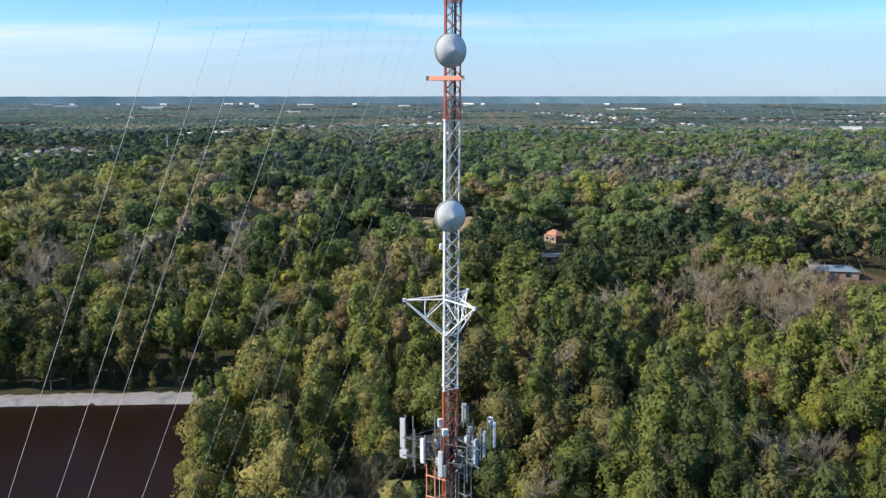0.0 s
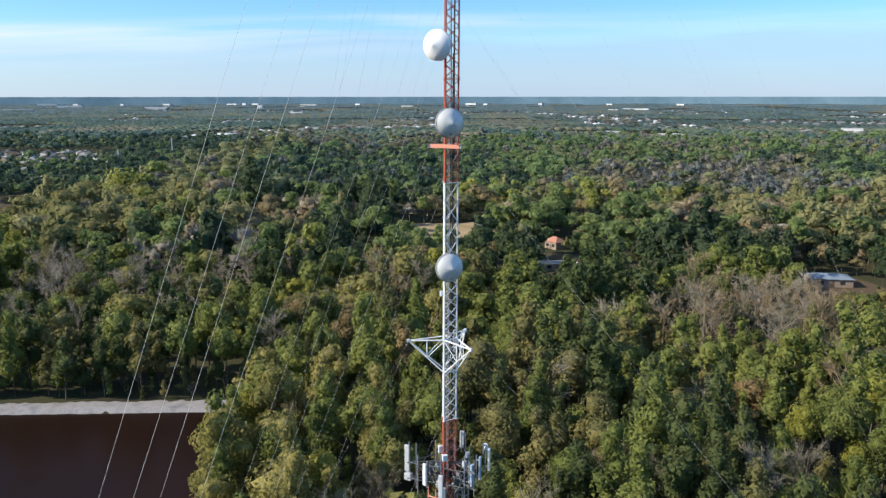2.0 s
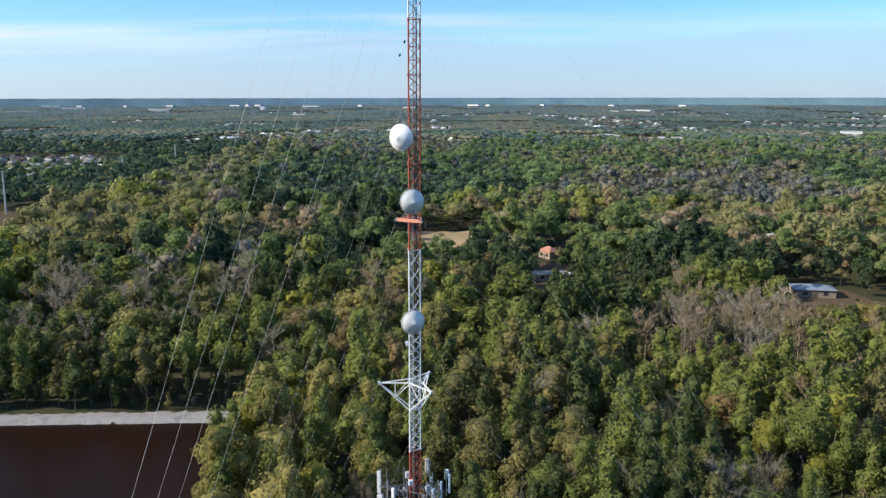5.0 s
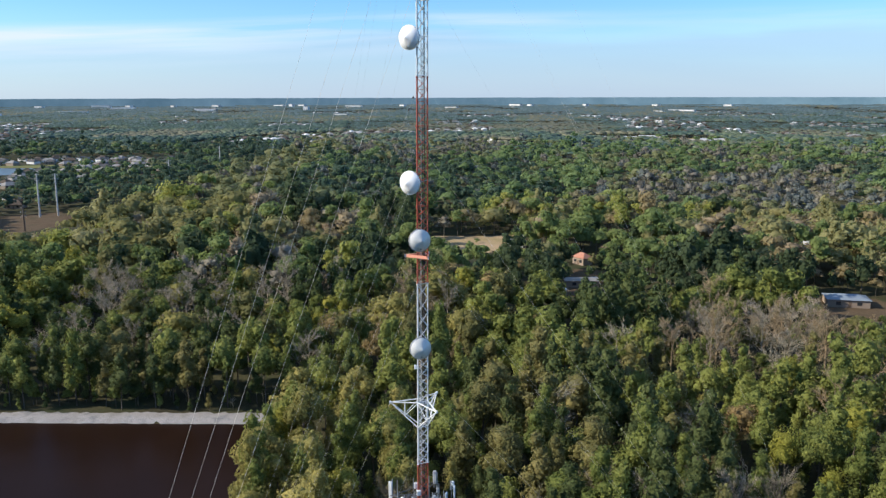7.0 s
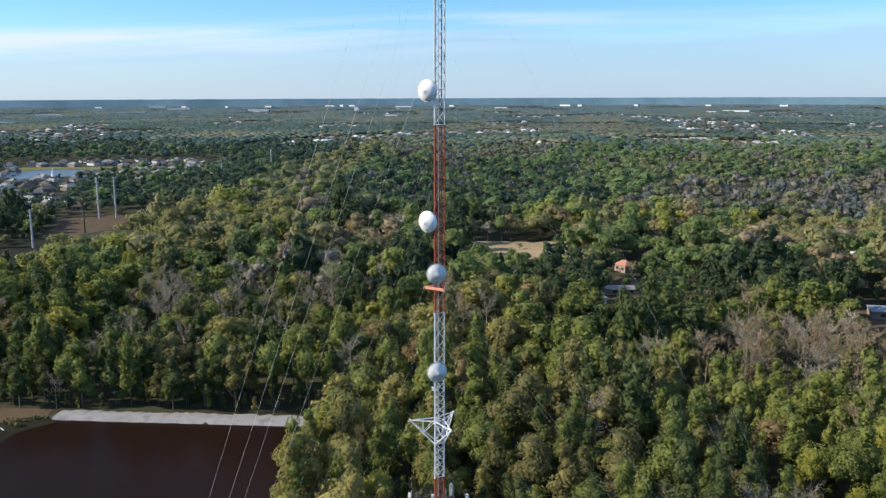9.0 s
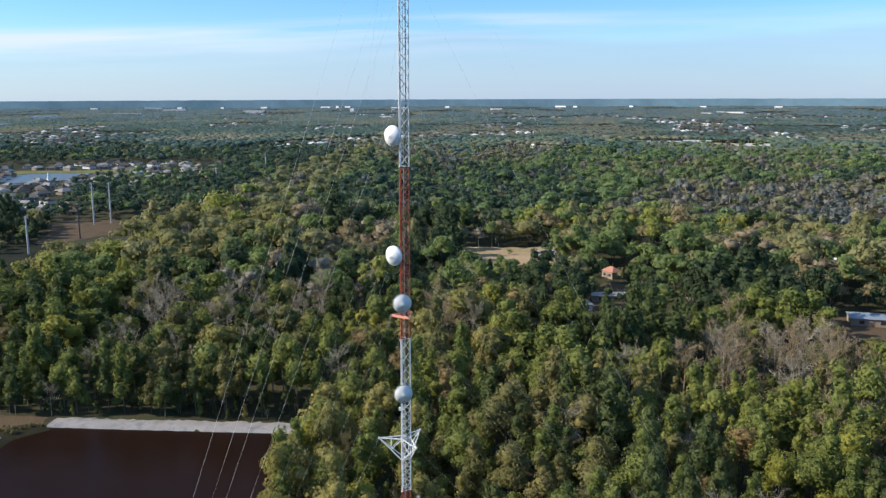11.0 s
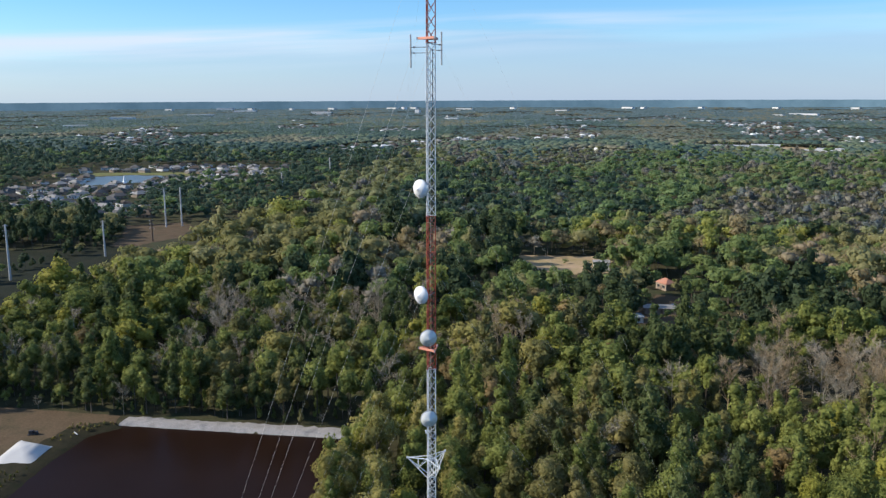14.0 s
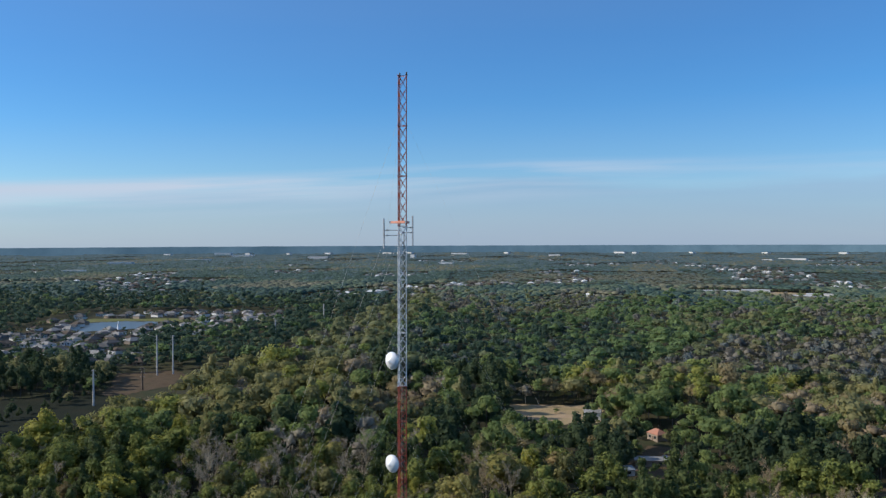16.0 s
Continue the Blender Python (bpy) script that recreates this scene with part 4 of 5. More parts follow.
def torque_arm(z, reach, depth, mat, label):
    ob = thing("torque_arm", label, "mast bracket", at=on_mast(z))
    for a in ARM_AZ:
        tip = az(a, reach, 0)
        bm = bmesh.new()
        for leg in (a - 60, a + 60):
            tube(bm, az(leg, LEG_R, 0.12), tip, 0.05, sides=6)
            foot = az(leg, LEG_R, -depth)
            tube(bm, tip, foot, 0.05, sides=6)
            on = tip.lerp(foot, 0.52)
            tube(bm, on, tip.lerp(az(leg, LEG_R, 0.12), 0.52), 0.032, sides=5)
            tube(bm, on, az(leg, LEG_R, 0.05), 0.032, sides=5)
        part("arm", bm, mat, ob)
        bm = bmesh.new()
        slab(bm, tip, (0.2, 0.16, 0.2), a, 0.02)
        part("tip", bm, mat, ob)
    for zz in (0.12, -depth):
        bm = bmesh.new()
        for k in range(3):
            tube(bm, az(LEG_AZ[k], LEG_R + 0.03, zz), az(LEG_AZ[(k + 1) % 3], LEG_R + 0.03, zz), 0.05, sides=6)
        part("collar", bm, mat, ob)


def plate_bracket(z, reach, mat, label):
    ob = thing("guy_bracket", label, "mast bracket", at=on_mast(z))
    for k in range(3):
        a, b = az(ARM_AZ[k], reach), az(ARM_AZ[(k + 1) % 3], reach)
        bm = bmesh.new()
        slab(bm, (a + b) / 2, ((b - a).length * 0.97, 0.09, 0.24), math.degrees(math.atan2(b.y - a.y, b.x - a.x)), 0.015)
        part("beam", bm, mat, ob)
        bm = bmesh.new()
        tube(bm, az(ARM_AZ[k], LEG_R * 0.5), a, 0.05)
        slab(bm, a, (0.3, 0.05, 0.24), ARM_AZ[k])
        part("tip", bm, M_GALV, ob)


torque_arm(50.1, 2.54, 2.05, M_WHITE, "white star-shaped torque arm bolted round the mast")
plate_bracket(62.45, 1.17, M_ORANGE_PALE, "orange triangular guy bracket round the mast")
plate_bracket(94.05, 1.17, M_ORANGE_PALE, "orange triangular guy bracket near the mast top")


def dish(x, y, z, axis, label, r=0.93, cover=M_RADOME, edge=M_PANEL):
    ob = thing("dish_antenna", label, "dish antenna", "dishes on the mast", (x, y, z), axis)
    front = Matrix(((0, 0, 1, 0), (0, 1, 0, 0), (-1, 0, 0, 0), (0, 0, 0, 1)))
    bm = bmesh.new()
    lathe(bm, [(0.0, -0.42), (0.25 * r, -0.4), (0.6 * r, -0.26), (0.97 * r, 0.0)], 32, front)
    part("reflector", bm, M_SHROUD, ob, smooth=True)
    bm = bmesh.new()
    lathe(bm, [(0.97 * r, -0.06), (r, -0.06), (r, 0.12), (0.965 * r, 0.12)], 40, front)
    part("rim", bm, edge, ob)
    bm = bmesh.new()
    lathe(bm, [(0.965 * r, 0.11), (0.955 * r, 0.15), (0.5 * r, 0.37), (0.12 * r, 0.57), (0.05 * r, 0.6), (0.0, 0.605)], 40, front)
    part("radome", bm, cover, ob, "cone-shaped radome", smooth=True)
    away = on_mast(z) - Vector((x, y, z))
    away = Matrix.Rotation(-radians(axis), 3, "Z") @ away
    bm = bmesh.new()
    tube(bm, (-0.47, 0, -0.75), (-0.47, 0, 0.75), 0.057, sides=8)
    for h in (-0.45, 0.45):
        tube(bm, (-0.47, 0, h), (away.x * 0.75 - 0.1, away.y * 0.75, h), 0.045)
    slab(bm, (-0.44, 0, 0), (0.14, 0.4, 0.4), 0, 0.02)
    part("mount", bm, M_GALV, ob)
    bm = bmesh.new()
    tube(bm, (-0.05, r * 0.9, 0.1), (away.x - 0.2, away.y + 0.5, 0.1), 0.02, sides=5)
    part("side_strut", bm, M_GALV, ob)
    bm = bmesh.new()
    slab(bm, (0.27, 0, -0.72 * r), (0.03, 0.12, 0.14), 0, 0.01)
    part("badge", bm, M_SHROUD, ob, "small dark plate at the radome's foot")


dish(-0.88, 44.95, 55.05, -63, "grey conical-radome dish on the lower white band", 0.905, M_RADOME_GREY, M_SHROUD)
dish(-0.88, 44.95, 63.87, -63, "grey conical-radome dish above the orange bracket", 0.905, M_RADOME_GREY, M_SHROUD)
dish(-1.58, 44.95, 68.4, -120, "white conical-radome dish on the orange band, sunlit")
dish(-1.54, 44.95, 79.35, -120, "white conical-radome dish on the upper white band, sunlit")

# guy wires from three ground anchors
ANCHOR_AZ = [241.2, 1.2, 121.2]


def guy_wire(p, q, label, beads, r=0.0075):
    ob = thing("guy_wire", label, "guy wire", "guys of the mast", p)
    p, q = Vector(p), Vector(q)
    d = q - p
    bm = bmesh.new()
    tube(bm, (0, 0, 0), d, r, sides=4, caps=False)
    part("cable", bm, M_WIRE, ob)
    for b in range(beads):
        f = (1.2 + b * 1.1) / d.length
        c = d * f
        bm = bmesh.new()
        lathe(bm, [(0.0, -0.12), (0.05, -0.1), (0.07, 0.0), (0.05, 0.1), (0.0, 0.12)], 8, Matrix.Translation(c) @ d.to_track_quat("Z", "Y").to_matrix().to_4x4())
        part("insulator", bm, M_CABLE, ob)


for a in ANCHOR_AZ:
    foot = MAST + az(a, 50.1, 0.25)
    bm = bmesh.new()
    slab(bm, foot - Vector((0, 0, 0.2)), (2.2, 1.4, 0.9), a, 0.08)
    tagged(part("guy_anchor", bm, M_POLE), "grey concrete block anchoring guy wires in the ground", "anchor")
    sides = sorted(ARM_AZ, key=lambda b: abs((b - a + 180) % 360 - 180))[:2]
    for h, r, pair in ((105.1, LEG_R, 0), (94.05, 1.17, 1), (83.6, LEG_R, 0), (75.9, LEG_R, 0), (70.9, LEG_R, 1), (62.45, 1.17, 1), (50.1, 2.54, 1)):
        if pair:
            for b in sides:
                guy_wire(on_mast(h) + az(b, r), foot + az(b, 0.3), "thin steel guy wire from the mast to its anchor", 0, (0.0075 if h > 90 else 0.0042) if a > 200 else 0.0035)
        else:
            guy_wire(on_mast(h) + az(a, 0.32), foot, "thin steel guy wire with insulators near its top", 2 if h == 75.9 and a > 200 else 0, (0.0075 if h > 80 else 0.0042) if a > 200 else 0.0035)

# whip antennas at the top bracket
for a, r, low in ((185.0, 1.9, 91.2), (65.0, 1.9, 91.5)):
    ob = thing("whip_antenna", "grey fibreglass whip antenna on two stand-off arms", "antenna", "whips near the mast top", on_mast(low) + az(a, r), a)
    bm = bmesh.new()
    lathe(bm, [(0.0, 0.0), (0.085, 0.02), (0.085, 3.2), (0.06, 3.25), (0.0, 3.27)], 10)
    part("radiator", bm, M_PANEL_GREY, ob, smooth=False)
    for zz in (1.45, 2.0):
        bm = bmesh.new()
        tube(bm, (-r + LEG_R * 0.5, 0, zz), (0.1, 0, zz), 0.04)
        slab(bm, (-0.35, 0, zz), (0.16, 0.14, 0.16), 0, 0.02)
        part("arm", bm, M_GALV, ob)

# small fittings on the mast
for (x, y, z), size, label in (((-1.38, 45.75, 53.2), (0.2, 0.2, 0.34), "small white equipment box on the mast leg"), ((-1.15, 45.3, 42.35), (0.34, 0.26, 0.42), "white radio unit on the mast"), ((-1.45, 45.9, 42.7), (0.3, 0.22, 0.5), "white radio unit on a short pipe")):
    bm = bmesh.new()
    slab(bm, (x, y, z), size, 15, 0.03)
    tube(bm, (x, y, z), (MAST.x - 0.5, MAST.y - 0.05, z), 0.03)
    tagged(part("equipment_box", bm, M_PANEL), label, "equipment box")
for a in LEG_AZ[:2]:
    bm = bmesh.new()
    lathe(bm, [(0.0, 0.0), (0.12, 0.0), (0.12, 0.06), (0.08, 0.1), (0.08, 0.3), (0.0, 0.36)], 12)
    lamp = tagged(part("obstruction_light", bm, M_CABLE, smooth=True), "small dark obstruction light on the mast top", "lamp")
    lamp.location = on_mast(109.75) + az(a, LEG_R)

# sector antennas on a triangular frame round the lower orange band
frame_ob = thing("antenna_frame", "galvanised triangular pipe frame carrying the sector antennas", "antenna mount", at=MAST + Vector((0, 0, 41.35)))
CORNER = [190.0, 310.0, 70.0]
for zz in (-0.55, 0.55):
    for k in range(3):
        bm = bmesh.new()
        tube(bm, az(CORNER[k], 2.6, zz), az(CORNER[(k + 1) % 3], 2.6, zz), 0.032, sides=6)
        part("rail", bm, M_DARK_STEEL, frame_ob)
        bm = bmesh.new()
        tube(bm, az(CORNER[k], LEG_R, zz), az(CORNER[k], 2.75, zz), 0.04, sides=6)
        tube(bm, az(CORNER[k] + 30, LEG_R * 0.6, zz), az(CORNER[k] + 12, 2.3, zz), 0.03, sides=5)
        part("strut", bm, M_DARK_STEEL, frame_ob)
for k in range(9):
    bm = bmesh.new()
    c0, c1 = az(CORNER[k // 3], 2.8), az(CORNER[(k // 3 + 1) % 3], 2.8)
    c = c0.lerp(c1, (k % 3 + 0.5) / 3)
    tube(bm, c + Vector((0, 0, -1.5 + 0.2 * (k % 2))), c + Vector((0, 0, 1.2 + 0.25 * (k % 3))), 0.035, sides=6)
    part("pipe", bm, M_GALV, frame_ob)
unit_rng = random.Random(9)
for k in range(11):
    a = k * 33 + unit_rng.uniform(-8, 8)
    r = unit_rng.uniform(0.9, 1.9)
    c = MAST + az(a, r, unit_rng.uniform(40.0, 42.2))
    ob = thing("radio_unit", "dark grey remote radio unit clamped behind the antennas", "radio unit", "radio units", c, a)
    bm = bmesh.new()
    slab(bm, (0, 0, 0), (0.2, 0.32, unit_rng.uniform(0.4, 0.7)), 0, 0.03)
    part("case", bm, (M_DARK_STEEL, M_PANEL_GREY, M_SHROUD)[k % 3], ob)
    bm = bmesh.new()
    tube(bm, (0, 0, -0.2), (-r + 0.3, 0, -0.9), 0.025, sides=5)
    tube(bm, (0, 0.08, -0.2), (0.1, 0.08, -1.2), 0.02, sides=5)
    part("jumper_cable", bm, M_CABLE, ob)


def panel(x, y, z, turn, h, w, mat, label, gear=False):
    ob = thing("panel_antenna", label, "antenna", "sector antennas", (MAST.x + x + (0.36 if x < -3 else 0.19), MAST.y + y, z), turn)
    bm = bmesh.new()
    slab(bm, (0.12, 0, 0), (0.16, w, h), 0, 0.04)
    part("housing", bm, mat, ob)
    bm = bmesh.new()
    tube(bm, (-0.12, 0, -h / 2 - 0.25), (-0.12, 0, h / 2 + 0.1), 0.04, sides=8)
    part("mast_pipe", bm, M_GALV, ob)
    for zz in (-h * 0.35, h * 0.35):
        bm = bmesh.new()
        slab(bm, (-0.03, 0, zz), (0.2, 0.12, 0.1), 0, 0.015)
        part("bracket", bm, M_GALV, ob)
    if gear:
        bm = bmesh.new()
        slab(bm, (-0.02, 0, -h / 2 - 0.42), (0.34, 0.5, 0.5), 0, 0.04)
        part("radio_unit", bm, M_PANEL_GREY, ob)


panel(-3.05, 0.35, 41.9, 242, 1.85, 0.36, M_PANEL_GREY, "tall grey panel antenna with a radio unit below", True)
panel(-1.62, -1.45, 41.6, 235, 1.5, 0.26, M_PANEL, "narrow white panel antenna on the frame's near side")
panel(-0.62, -2.2, 41.15, 262, 1.55, 0.27, M_PANEL, "narrow white panel antenna at the frame's corner")
panel(1.25, -1.3, 41.5, 325, 1.5, 0.3, M_PANEL_BLUE, "blue-grey panel antenna in shade")
panel(1.75, -0.3, 41.5, 350, 1.6, 0.28, M_PANEL_BLUE, "blue-grey panel antenna on the frame")
panel(2.35, 0.5, 41.75, 5, 1.55, 0.3, M_PANEL, "pale panel antenna on the frame's far corner")
panel(2.2, 1.2, 42.3, 40, 0.45, 0.28, M_PANEL, "short white panel antenna on a pipe")
panel(0.65, 1.9, 42.5, 80, 1.2, 0.3, M_PANEL_GREY, "grey panel antenna behind the mast")
low = thing("lower_mount", "orange pipe frame standing off the mast below the antennas", "antenna mount", at=MAST + Vector((0.14, 0, 38.3)))
for x, y in ((-1.45, -0.7), (-0.95, -1.1), (-0.35, -1.35), (0.75, -1.0), (1.15, -0.4)):
    bm = bmesh.new()
    tube(bm, (x, y, -1.9), (x, y, 2.1), 0.04, sides=6)
    part("pipe", bm, M_ORANGE_PALE if x < 0.5 else M_GALV, low)
for zz in (-1.4, 0.1, 1.4):
    bm = bmesh.new()
    tube(bm, (-1.5, -0.66, zz), (-0.3, -1.4, zz), 0.045, sides=6)
    tube(bm, (-0.95, -1.0, zz), (-0.2, -0.3, zz), 0.04, sides=6)
    part("crossbar", bm, M_ORANGE_PALE, low)
    bm = bmesh.new()
    tube(bm, (0.7, -1.05, zz), (1.2, -0.33, zz), 0.045, sides=6)
    tube(bm, (0.95, -0.7, zz), (0.3, -0.2, zz), 0.04, sides=6)
    part("crossbar", bm, M_GALV, low)

# feeder cables gathered round the mast under the antennas
bundle = thing("feeder_bundle", "tangle of dark feeder cables and clamps round the mast", "cables", at=MAST + Vector((0, 0, 36.6)))
for k in range(22):
    a = k * 47 + unit_rng.uniform(-15, 15)
    r0, r1 = unit_rng.uniform(0.3, 0.6), unit_rng.uniform(0.9, 2.1)
    path = [az(a, r0, 0), az(a + 4, r0 * 1.05, 3.0), az(a + 8, (r0 + r1) / 2, 4.0 + 0.3 * (k % 3)), az(a + 16, r1, 4.5 + unit_rng.uniform(-0.5, 0.9))]
    bm = bmesh.new()
    for p, q in zip(path, path[1:]):
        tube(bm, p, q, 0.028, sides=5)
    part("feeder_cable", bm, (M_CABLE, M_CABLE, M_DARK_STEEL, M_PANEL_GREY)[k % 4], bundle)
for k in range(10):
    bm = bmesh.new()
    slab(bm, az(k * 36 + 9, 0.75 + 0.1 * (k % 4), 3.2 + 0.35 * (k % 6)), (0.16, 0.22, 0.2), k * 36, 0.02)
    part("clamp_box", bm, (M_DARK_STEEL, M_SHROUD, M_PANEL)[k % 3], bundle)

# ---- power poles in the cleared strip ----
for x, y, h, mat, label in ((-275, 307, 28.0, M_POLE, "tall pale concrete power pole in the cleared strip"), (-267, 372, 20.5, M_POLE, "pale concrete power pole in the cleared strip"), (-290, 475, 27.5, M_POLE, "tall pale concrete power pole on bare earth"), (-282, 482, 27.0, M_POLE, "tall pale concrete power pole on bare earth"), (-268, 422, 14.0, M_POLE_WOOD, "dark wooden power pole in the cleared strip"), (-262, 610, 26.0, M_POLE, "distant pale power pole between trees"), (-282, 780, 26.0, M_POLE, "distant pale power pole between trees")):
    ob = thing("power_pole", label, "power pole", "power poles", (x, y, 0))
    bm = bmesh.new()
    tube(bm, (0, 0, -0.5), (0, 0, h), 0.62, 0.4, sides=10)
    part("shaft", bm, mat, ob)
    for zz in (h - 0.6, h - 3.0, h - 5.4):
        bm = bmesh.new()
        tube(bm, (-1.5, 0, zz), (1.5, 0, zz + 0.1), 0.09, sides=6)
        for e in (-1.5, 1.5):
            tube(bm, (e, 0, zz), (e, 0, zz - 0.9), 0.08, sides=6)
        part("insulator_arm", bm, M_GALV, ob)

# ---- buildings ----
ROOFS = [painted("roof_grey", (0.085, 0.085, 0.085), 0.9, scale=0.3), painted("roof_brown", (0.075, 0.056, 0.04), 0.9, scale=0.3), painted("roof_pale", (0.26, 0.25, 0.235), 0.85, scale=0.3), painted("roof_terracotta", (0.44, 0.2, 0.125), 0.8, scale=0.3), painted("roof_white_metal", (0.72, 0.76, 0.8), 0.35, 0.2, scale=0.2), painted("roof_blue_metal", (0.22, 0.26, 0.3), 0.5, 0.0, scale=0.2), painted("roof_white_membrane", (0.55, 0.55, 0.54), 0.9, scale=0.1, amount=0.15)]
WALLS = [painted("stucco_cream", (0.24, 0.2, 0.16), 0.9), painted("stucco_white", (0.74, 0.73, 0.7), 0.9), painted("stucco_tan", (0.32, 0.25, 0.19), 0.9)]
M_GLASS, _, gb = material("window_glass", 0.06, 0.0, 0.6)
gb.inputs["Base Color"].default_value = (0.03, 0.035, 0.04, 1)


def house(x, y, turn, w, d, h, rise_, roof, wall, label, name="house", category="house", group="", openings=True):
    ob = thing(name, label, category, group, (x, y, 0), turn)
    bm = bmesh.new()
    slab(bm, (0, 0, h / 2), (w, d, h))
    part("wall", bm, wall, ob)
    bm = bmesh.new()
    e = 0.5
    pts = [(-w / 2 - e, -d / 2 - e, h - 0.1), (w / 2 + e, -d / 2 - e, h - 0.1), (w / 2 + e, d / 2 + e, h - 0.1), (-w / 2 - e, d / 2 + e, h - 0.1)]
    hip = min(w, d) * 0.42
    ridge = [(-w / 2 + hip, 0, h + rise_), (w / 2 - hip, 0, h + rise_)]
    v = [bm.verts.new(p) for p in pts + ridge]
    for f in ((0, 1, 5, 4), (1, 2, 5), (2, 3, 4, 5), (3, 0, 4), (3, 2, 1, 0)):
        bm.faces.new([v[i] for i in f])
    part("roof", bm, roof, ob)
    if not openings:
        bm = bmesh.new()
        slab(bm, (0.1 * w, -d / 2, 1.4), (2.6, 0.12, 2.8))
        part("roller_door", bm, M_PANEL_GREY, ob)
        return ob
    for i in range(2):
        bm = bmesh.new()
        slab(bm, ((-0.25 + 0.5 * i) * w, -d / 2, h * 0.52), (1.6, 0.1, 1.2))
        part("window", bm, M_GLASS, ob)
    bm = bmesh.new()
    slab(bm, (0.02 * w, -d / 2, 1.05), (1.0, 0.12, 2.1))
    part("door", bm, M_POLE_WOOD, ob)
    return ob


def flat_building(x, y, turn, w, d, h, roof, wall, label):
    ob = thing("commercial_building", label, "building", "", (x, y, rise(x, y)), turn)
    bm = bmesh.new()
    slab(bm, (0, 0, h / 2), (w, d, h))
    part("wall", bm, wall, ob)
    bm = bmesh.new()
    slab(bm, (0, 0, h + 0.25), (w + 0.8, d + 0.8, 0.5))
    part("roof", bm, roof, ob)
    for i in range(max(2, int(w / 9))):
        bm = bmesh.new()
        slab(bm, (-w / 2 + (i + 0.5) * w / max(2, int(w / 9)), -d / 2, h * 0.45), (2.2, 0.2, h * 0.22))
        part("window", bm, M_GLASS, ob)


h_rng = random.Random(21)
WORD_ROOF = ["grey shingle", "brown shingle", "pale shingle", "terracotta tile"]
# the estate left of the cleared strip
for j in range(22):
    for i in range(20):
        x, y = -690 + i * 20 + h_rng.uniform(-4, 4) + (j % 2) * 9, 512 + j * 20 + h_rng.uniform(-3, 3)
        if not inside(x, y, SUBURB) or inside(x, y, LAKE) or inside(x, y, LAWN) or inside(x, y + 24, LAWN) or inside(x, y + 12, LAWN) or h_rng.random() < 0.25:
            continue
        k = h_rng.choices(range(4), (0.42, 0.24, 0.34, 0.0))[0]
        house(x, y, h_rng.choice((-20, 70, 10, 160)) + h_rng.uniform(-8, 8), h_rng.uniform(10, 14.5), h_rng.uniform(8, 10), 3.0, h_rng.uniform(1.8, 2.8), ROOFS[k], h_rng.choice((WALLS[0], WALLS[2], WALLS[1], WALLS[1])), WORD_ROOF[k] + " roofed bungalow among garden trees", group="estate houses")
for x, y, turn in ((-441, 754, -30), (-429, 738, 10), (-434, 770, 40)):
    house(x, y, turn, 12, 8, 3.6, 1.6, ROOFS[2], WALLS[1], "white walled house with a pale roof beside the lake", group="estate houses")
house(38, 352, -52, 7, 5.5, 3.3, 2.0, ROOFS[3], WALLS[2], "small house with an orange tiled roof among trees")
house(34, 308, 5, 13, 6.5, 2.8, 0.5, ROOFS[2], WALLS[2], "low tan trailer home with a dark roof", "trailer_home")
house(22, 292, 15, 9, 6, 2.6, 0.7, ROOFS[5], WALLS[1], "low building with a blue metal roof", "outbuilding", "shed")
house(7.5, 391, 4, 8, 7, 4.4, 0.5, ROOFS[2], WALLS[1], "white metal shed at the edge of a clearing", "shed", "shed", openings=False)
house(127, 284, -8, 14, 9, 3.0, 1.2, ROOFS[5], WALLS[2], "house with a bluish white metal roof among trees")
house(150, 392, 20, 11, 9, 3.4, 1.8, ROOFS[4], WALLS[0], "house with a pale metal roof among trees")


def car(x, y, turn, paint, label):
    ob = thing("car", label, "car", "parked cars", (x, y, 0.06), turn)
    bm = bmesh.new()
    slab(bm, (0, 0, 0.6), (4.4, 1.8, 0.65), 0, 0.12)
    part("body", bm, paint, ob)
    bm = bmesh.new()
    slab(bm, (-0.2, 0, 1.15), (2.3, 1.6, 0.55), 0, 0.18)
    part("cabin", bm, M_GLASS, ob)
    for sx in (-1.4, 1.4):
        for sy in (-0.85, 0.85):
            bm = bmesh.new()
            tube(bm, (sx, sy - 0.1, 0.33), (sx, sy + 0.1, 0.33), 0.33, sides=12)
            part("wheel", bm, M_CABLE, ob)


car(40, 318, 20, M_PANEL, "white car parked on a sandy lot")
car(45, 316, 10, M_PANEL, "white car parked on a sandy lot")
car(152, 270, 70, M_PANEL_GREY, "grey car parked in a yard")
# long pale sheds and their yards far off
sheet("pale_yard", OPEN_FAR, 0.4, M_CLEAR, "pale sandy yards between long sheds", wobble=4.0)
for x, y, turn, w, d, h in ((248, 1470, -10, 46, 22, 4), (190, 1462, -4, 60, 14, 3), (296, 1330, -16, 56, 20, 4), (330, 1372, -16, 40, 20, 4), (332, 1300, -20, 26, 16, 4), (670, 1481, -20, 34, 20, 9)):
    flat_building(x, y, turn, w, d, h, ROOFS[6], WALLS[1], "long white flat-roofed shed far across the woods")
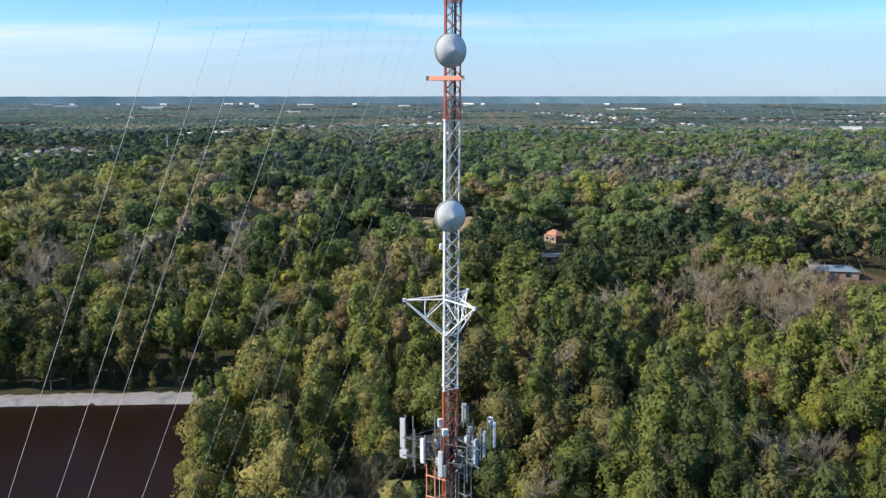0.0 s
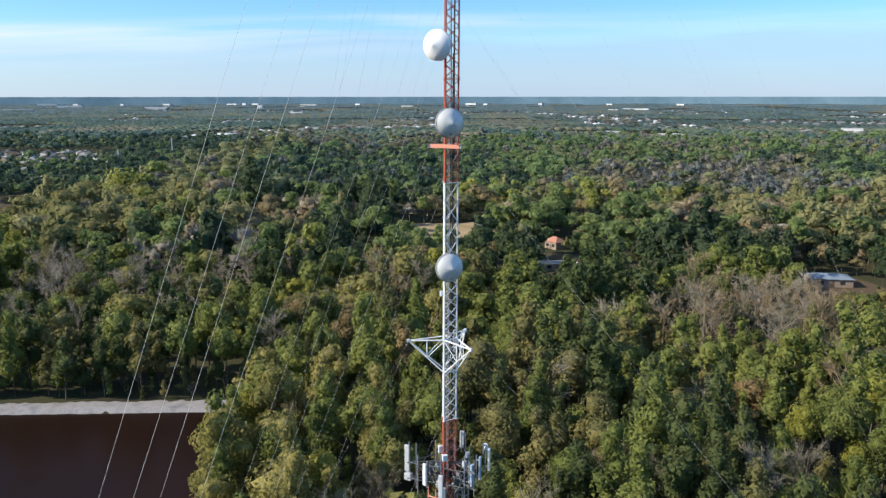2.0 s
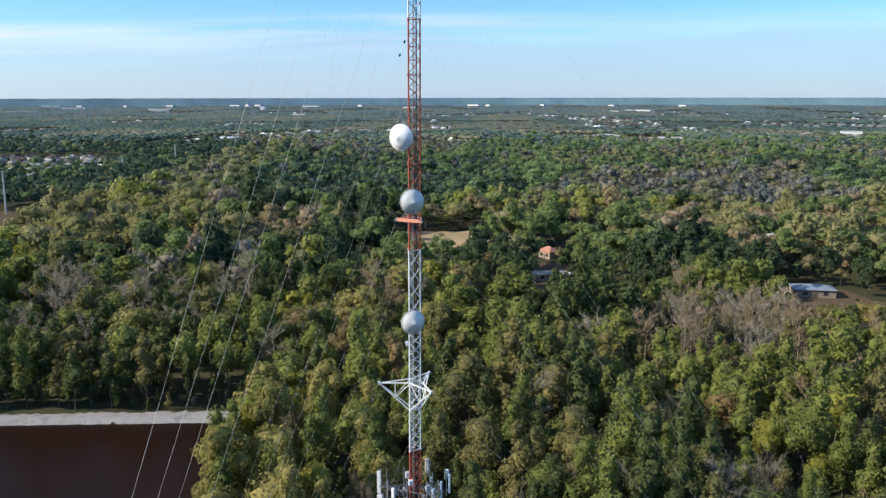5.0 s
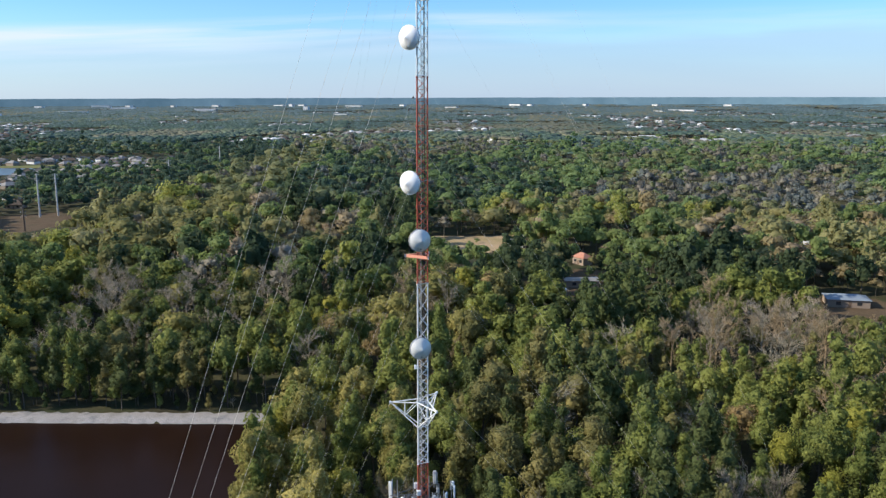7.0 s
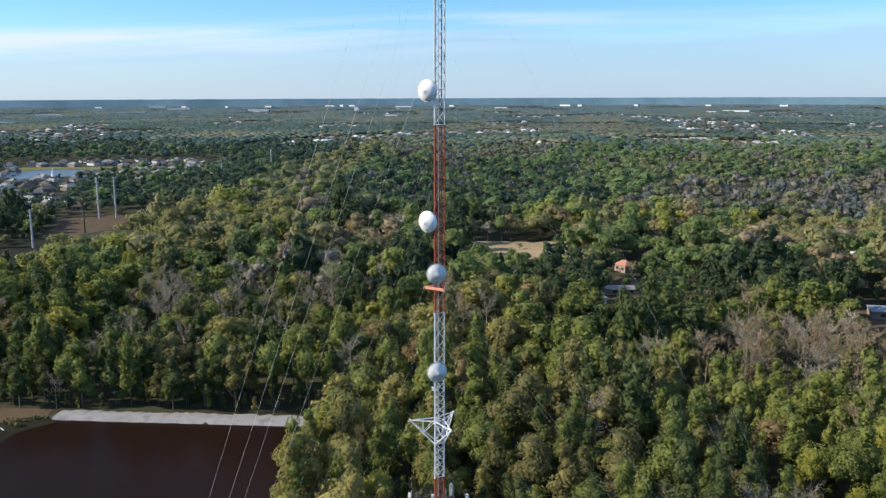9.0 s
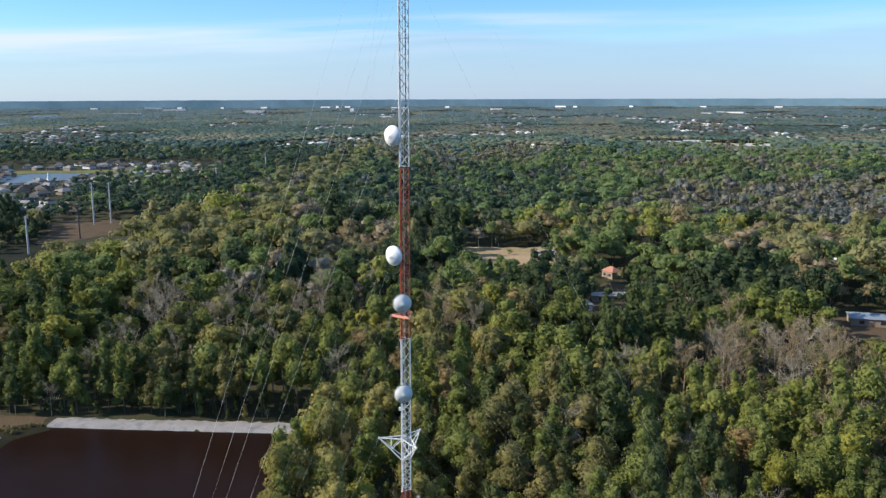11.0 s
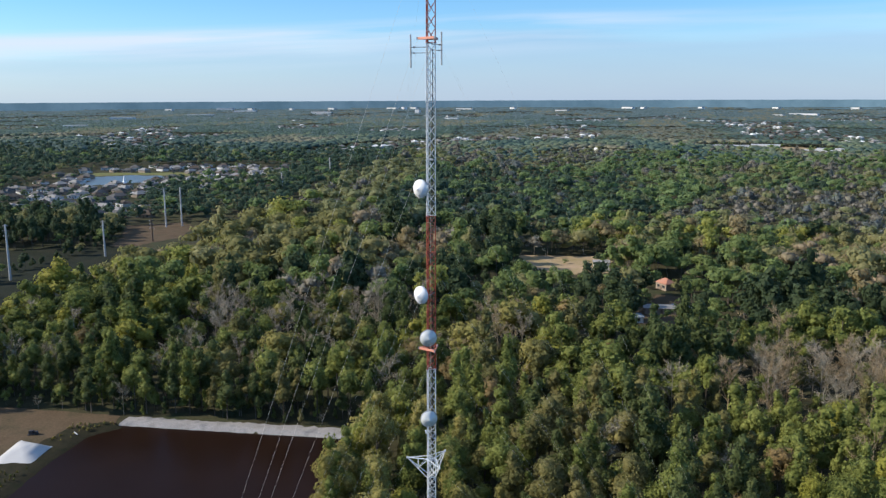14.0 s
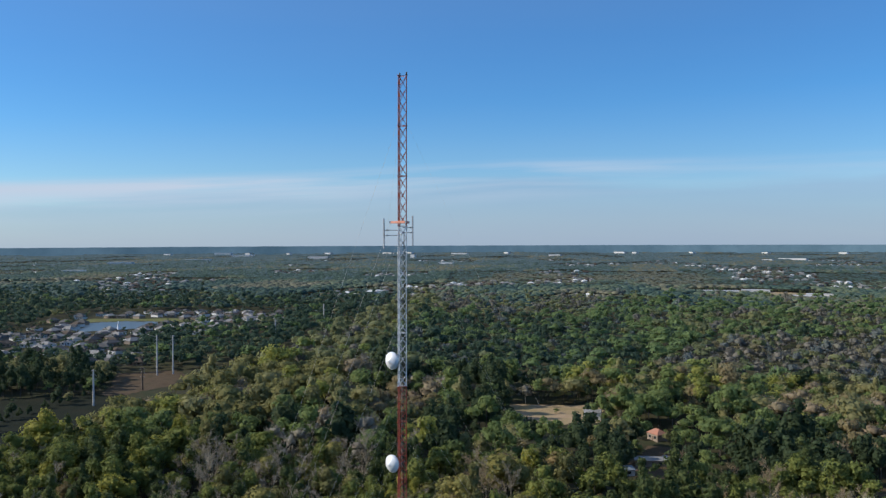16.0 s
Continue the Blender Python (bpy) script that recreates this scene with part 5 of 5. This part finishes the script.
for x, y, w, h in ((-1797, 2720, 90, 15), (-1491, 2032, 60, 11), (-1754, 3219, 110, 11), (-2035, 4000, 90, 18), (-1810, 3767, 110, 14), (-1374, 3656, 100, 12), (-917, 3669, 20, 22), (-823, 4300, 90, 13), (-296, 4050, 60, 12), (586, 3418, 40, 10), (696, 3514, 110, 11), (1100, 4400, 40, 12), (-600, 2900, 50, 10), (250, 2700, 60, 9)):
    flat_building(x, y, math.degrees(math.atan2(-x, y)) - 20, w, 26, h, ROOFS[6], WALLS[1], "long pale building among distant woods")
for a_, r_, w, h in ((-25.3, 4500, 30, 16), (-22.6, 4400, 20, 17), (-19.9, 4500, 40, 15), (-15.8, 4500, 60, 15), (-15.0, 4450, 20, 19), (-14.3, 4500, 36, 16), (-7.5, 4450, 30, 15), (0.2, 4500, 70, 15), (1.2, 4450, 26, 15), (4.9, 4450, 24, 16), (9.5, 4450, 36, 14), (-30.5, 4500, 40, 15)):
    x, y = r_ * math.sin(radians(a_)), r_ * math.cos(radians(a_))
    flat_building(x, y, -a_ - 38, w, 25, h, ROOFS[2], WALLS[1], "pale block on the skyline among distant woods")

# the estate seen between the far woods: too many and too small to tell one by one
for k in range(3):
    bm = bmesh.new()
    for i in range(420 if k == 0 else 1500):
        y = h_rng.uniform(1250, 3600)
        x = y * h_rng.uniform(-0.8, 0.55)
        if not wooded(x, y) or inside(x, y, OPEN_FAR) or noise.noise((x * 0.004, y * 0.0022, 1.0)) < (0.16 if y > 1300 else 0.3):
            continue
        w, d, t_ = h_rng.uniform(9, 14), h_rng.uniform(7, 10), h_rng.uniform(0, 180)
        m = pose(x, y, 0, 0, 0, t_)
        slab(bm, None, (w, d, 4.0), m=m @ pose(0, 0, 2.0))
        v = [bm.verts.new(m @ Vector(p)) for p in ((-w / 2 - 1, -d / 2 - 1, 4.1), (w / 2 + 1, -d / 2 - 1, 4.1), (w / 2 + 1, d / 2 + 1, 4.1), (-w / 2 - 1, d / 2 + 1, 4.1), (-w / 2 + 4, 0, 6.6), (w / 2 - 4, 0, 6.6))]
        for f in ((0, 1, 5, 4), (1, 2, 5), (2, 3, 4, 5), (3, 0, 4), (3, 2, 1, 0)):
            bm.faces.new([v[i_] for i_ in f])
    tagged(part("far_houses", bm, (WALLS[1], ROOFS[1], ROOFS[2])[k]), ("white", "brown", "pale grey")[k] + " roofed houses of a distant estate", "houses", kind="stuff")

# fountain in the lake, tarpaulin heap and odds and ends beside the pond
bm = bmesh.new()
lathe(bm, [(0.0, 9.0), (0.5, 7.5), (1.0, 4.5), (1.5, 2.0), (2.4, 0.3), (2.6, 0.1)], 14)
fountain = tagged(part("fountain", bm, M_RADOME, smooth=True), "white jet of a lake fountain", "fountain")
fountain.location = (-492, 735, 0.1)
bm = bmesh.new()
outline = [(-131.5, 126.5), (-134, 139.5), (-123.2, 138.8), (-121.3, 128.5)]
inner = [(-129.5, 130), (-130.5, 136.5), (-125.2, 136.2), (-124.6, 130.8)]
lo = [bm.verts.new((x, y, 0.05)) for x, y in outline]
hi = [bm.verts.new((x, y, z)) for (x, y), z in zip(inner, (1.5, 2.0, 1.8, 1.4))]
mid_v = bm.verts.new((-127.6, 133.4, 2.3))
for i in range(4):
    j = (i + 1) % 4
    bm.faces.new((lo[i], lo[j], hi[j], hi[i]))
    bm.faces.new((hi[i], hi[j], mid_v))
bmesh.ops.subdivide_edges(bm, edges=bm.edges, cuts=3, use_grid_fill=True)
c_rng = random.Random(4)
for v in bm.verts:
    v.co += Vector((c_rng.uniform(-0.12, 0.12), c_rng.uniform(-0.12, 0.12), c_rng.uniform(-0.02, 0.1)))
tagged(part("tarpaulin_cover", bm, m_tarp, smooth=True), "heap of spoil covered by a white tarpaulin", "tarpaulin")
bm = bmesh.new()
tube(bm, (-121.6, 146.6, 0.2), (-123.6, 148.0, 0.2), 0.13, sides=8)
tagged(part("drain_pipe", bm, M_PANEL_GREY), "short grey pipe lying at the pond's edge", "pipe")
ob = thing("water_pump", "dark pump on a skid standing on bare earth", "pump", at=(-133.5, 144.5, 0.06), turn=20)
for name, c, size in (("skid", (0, 0, 0.15), (2.6, 1.2, 0.2)), ("engine", (-0.4, 0, 0.75), (1.3, 0.9, 0.9)), ("tank", (0.8, 0, 0.6), (0.8, 0.8, 0.7))):
    bm = bmesh.new()
    slab(bm, c, size, 0, 0.06)
    part(name, bm, M_CABLE, ob)

# the last woods close the view at the horizon, haze painted as blue glow
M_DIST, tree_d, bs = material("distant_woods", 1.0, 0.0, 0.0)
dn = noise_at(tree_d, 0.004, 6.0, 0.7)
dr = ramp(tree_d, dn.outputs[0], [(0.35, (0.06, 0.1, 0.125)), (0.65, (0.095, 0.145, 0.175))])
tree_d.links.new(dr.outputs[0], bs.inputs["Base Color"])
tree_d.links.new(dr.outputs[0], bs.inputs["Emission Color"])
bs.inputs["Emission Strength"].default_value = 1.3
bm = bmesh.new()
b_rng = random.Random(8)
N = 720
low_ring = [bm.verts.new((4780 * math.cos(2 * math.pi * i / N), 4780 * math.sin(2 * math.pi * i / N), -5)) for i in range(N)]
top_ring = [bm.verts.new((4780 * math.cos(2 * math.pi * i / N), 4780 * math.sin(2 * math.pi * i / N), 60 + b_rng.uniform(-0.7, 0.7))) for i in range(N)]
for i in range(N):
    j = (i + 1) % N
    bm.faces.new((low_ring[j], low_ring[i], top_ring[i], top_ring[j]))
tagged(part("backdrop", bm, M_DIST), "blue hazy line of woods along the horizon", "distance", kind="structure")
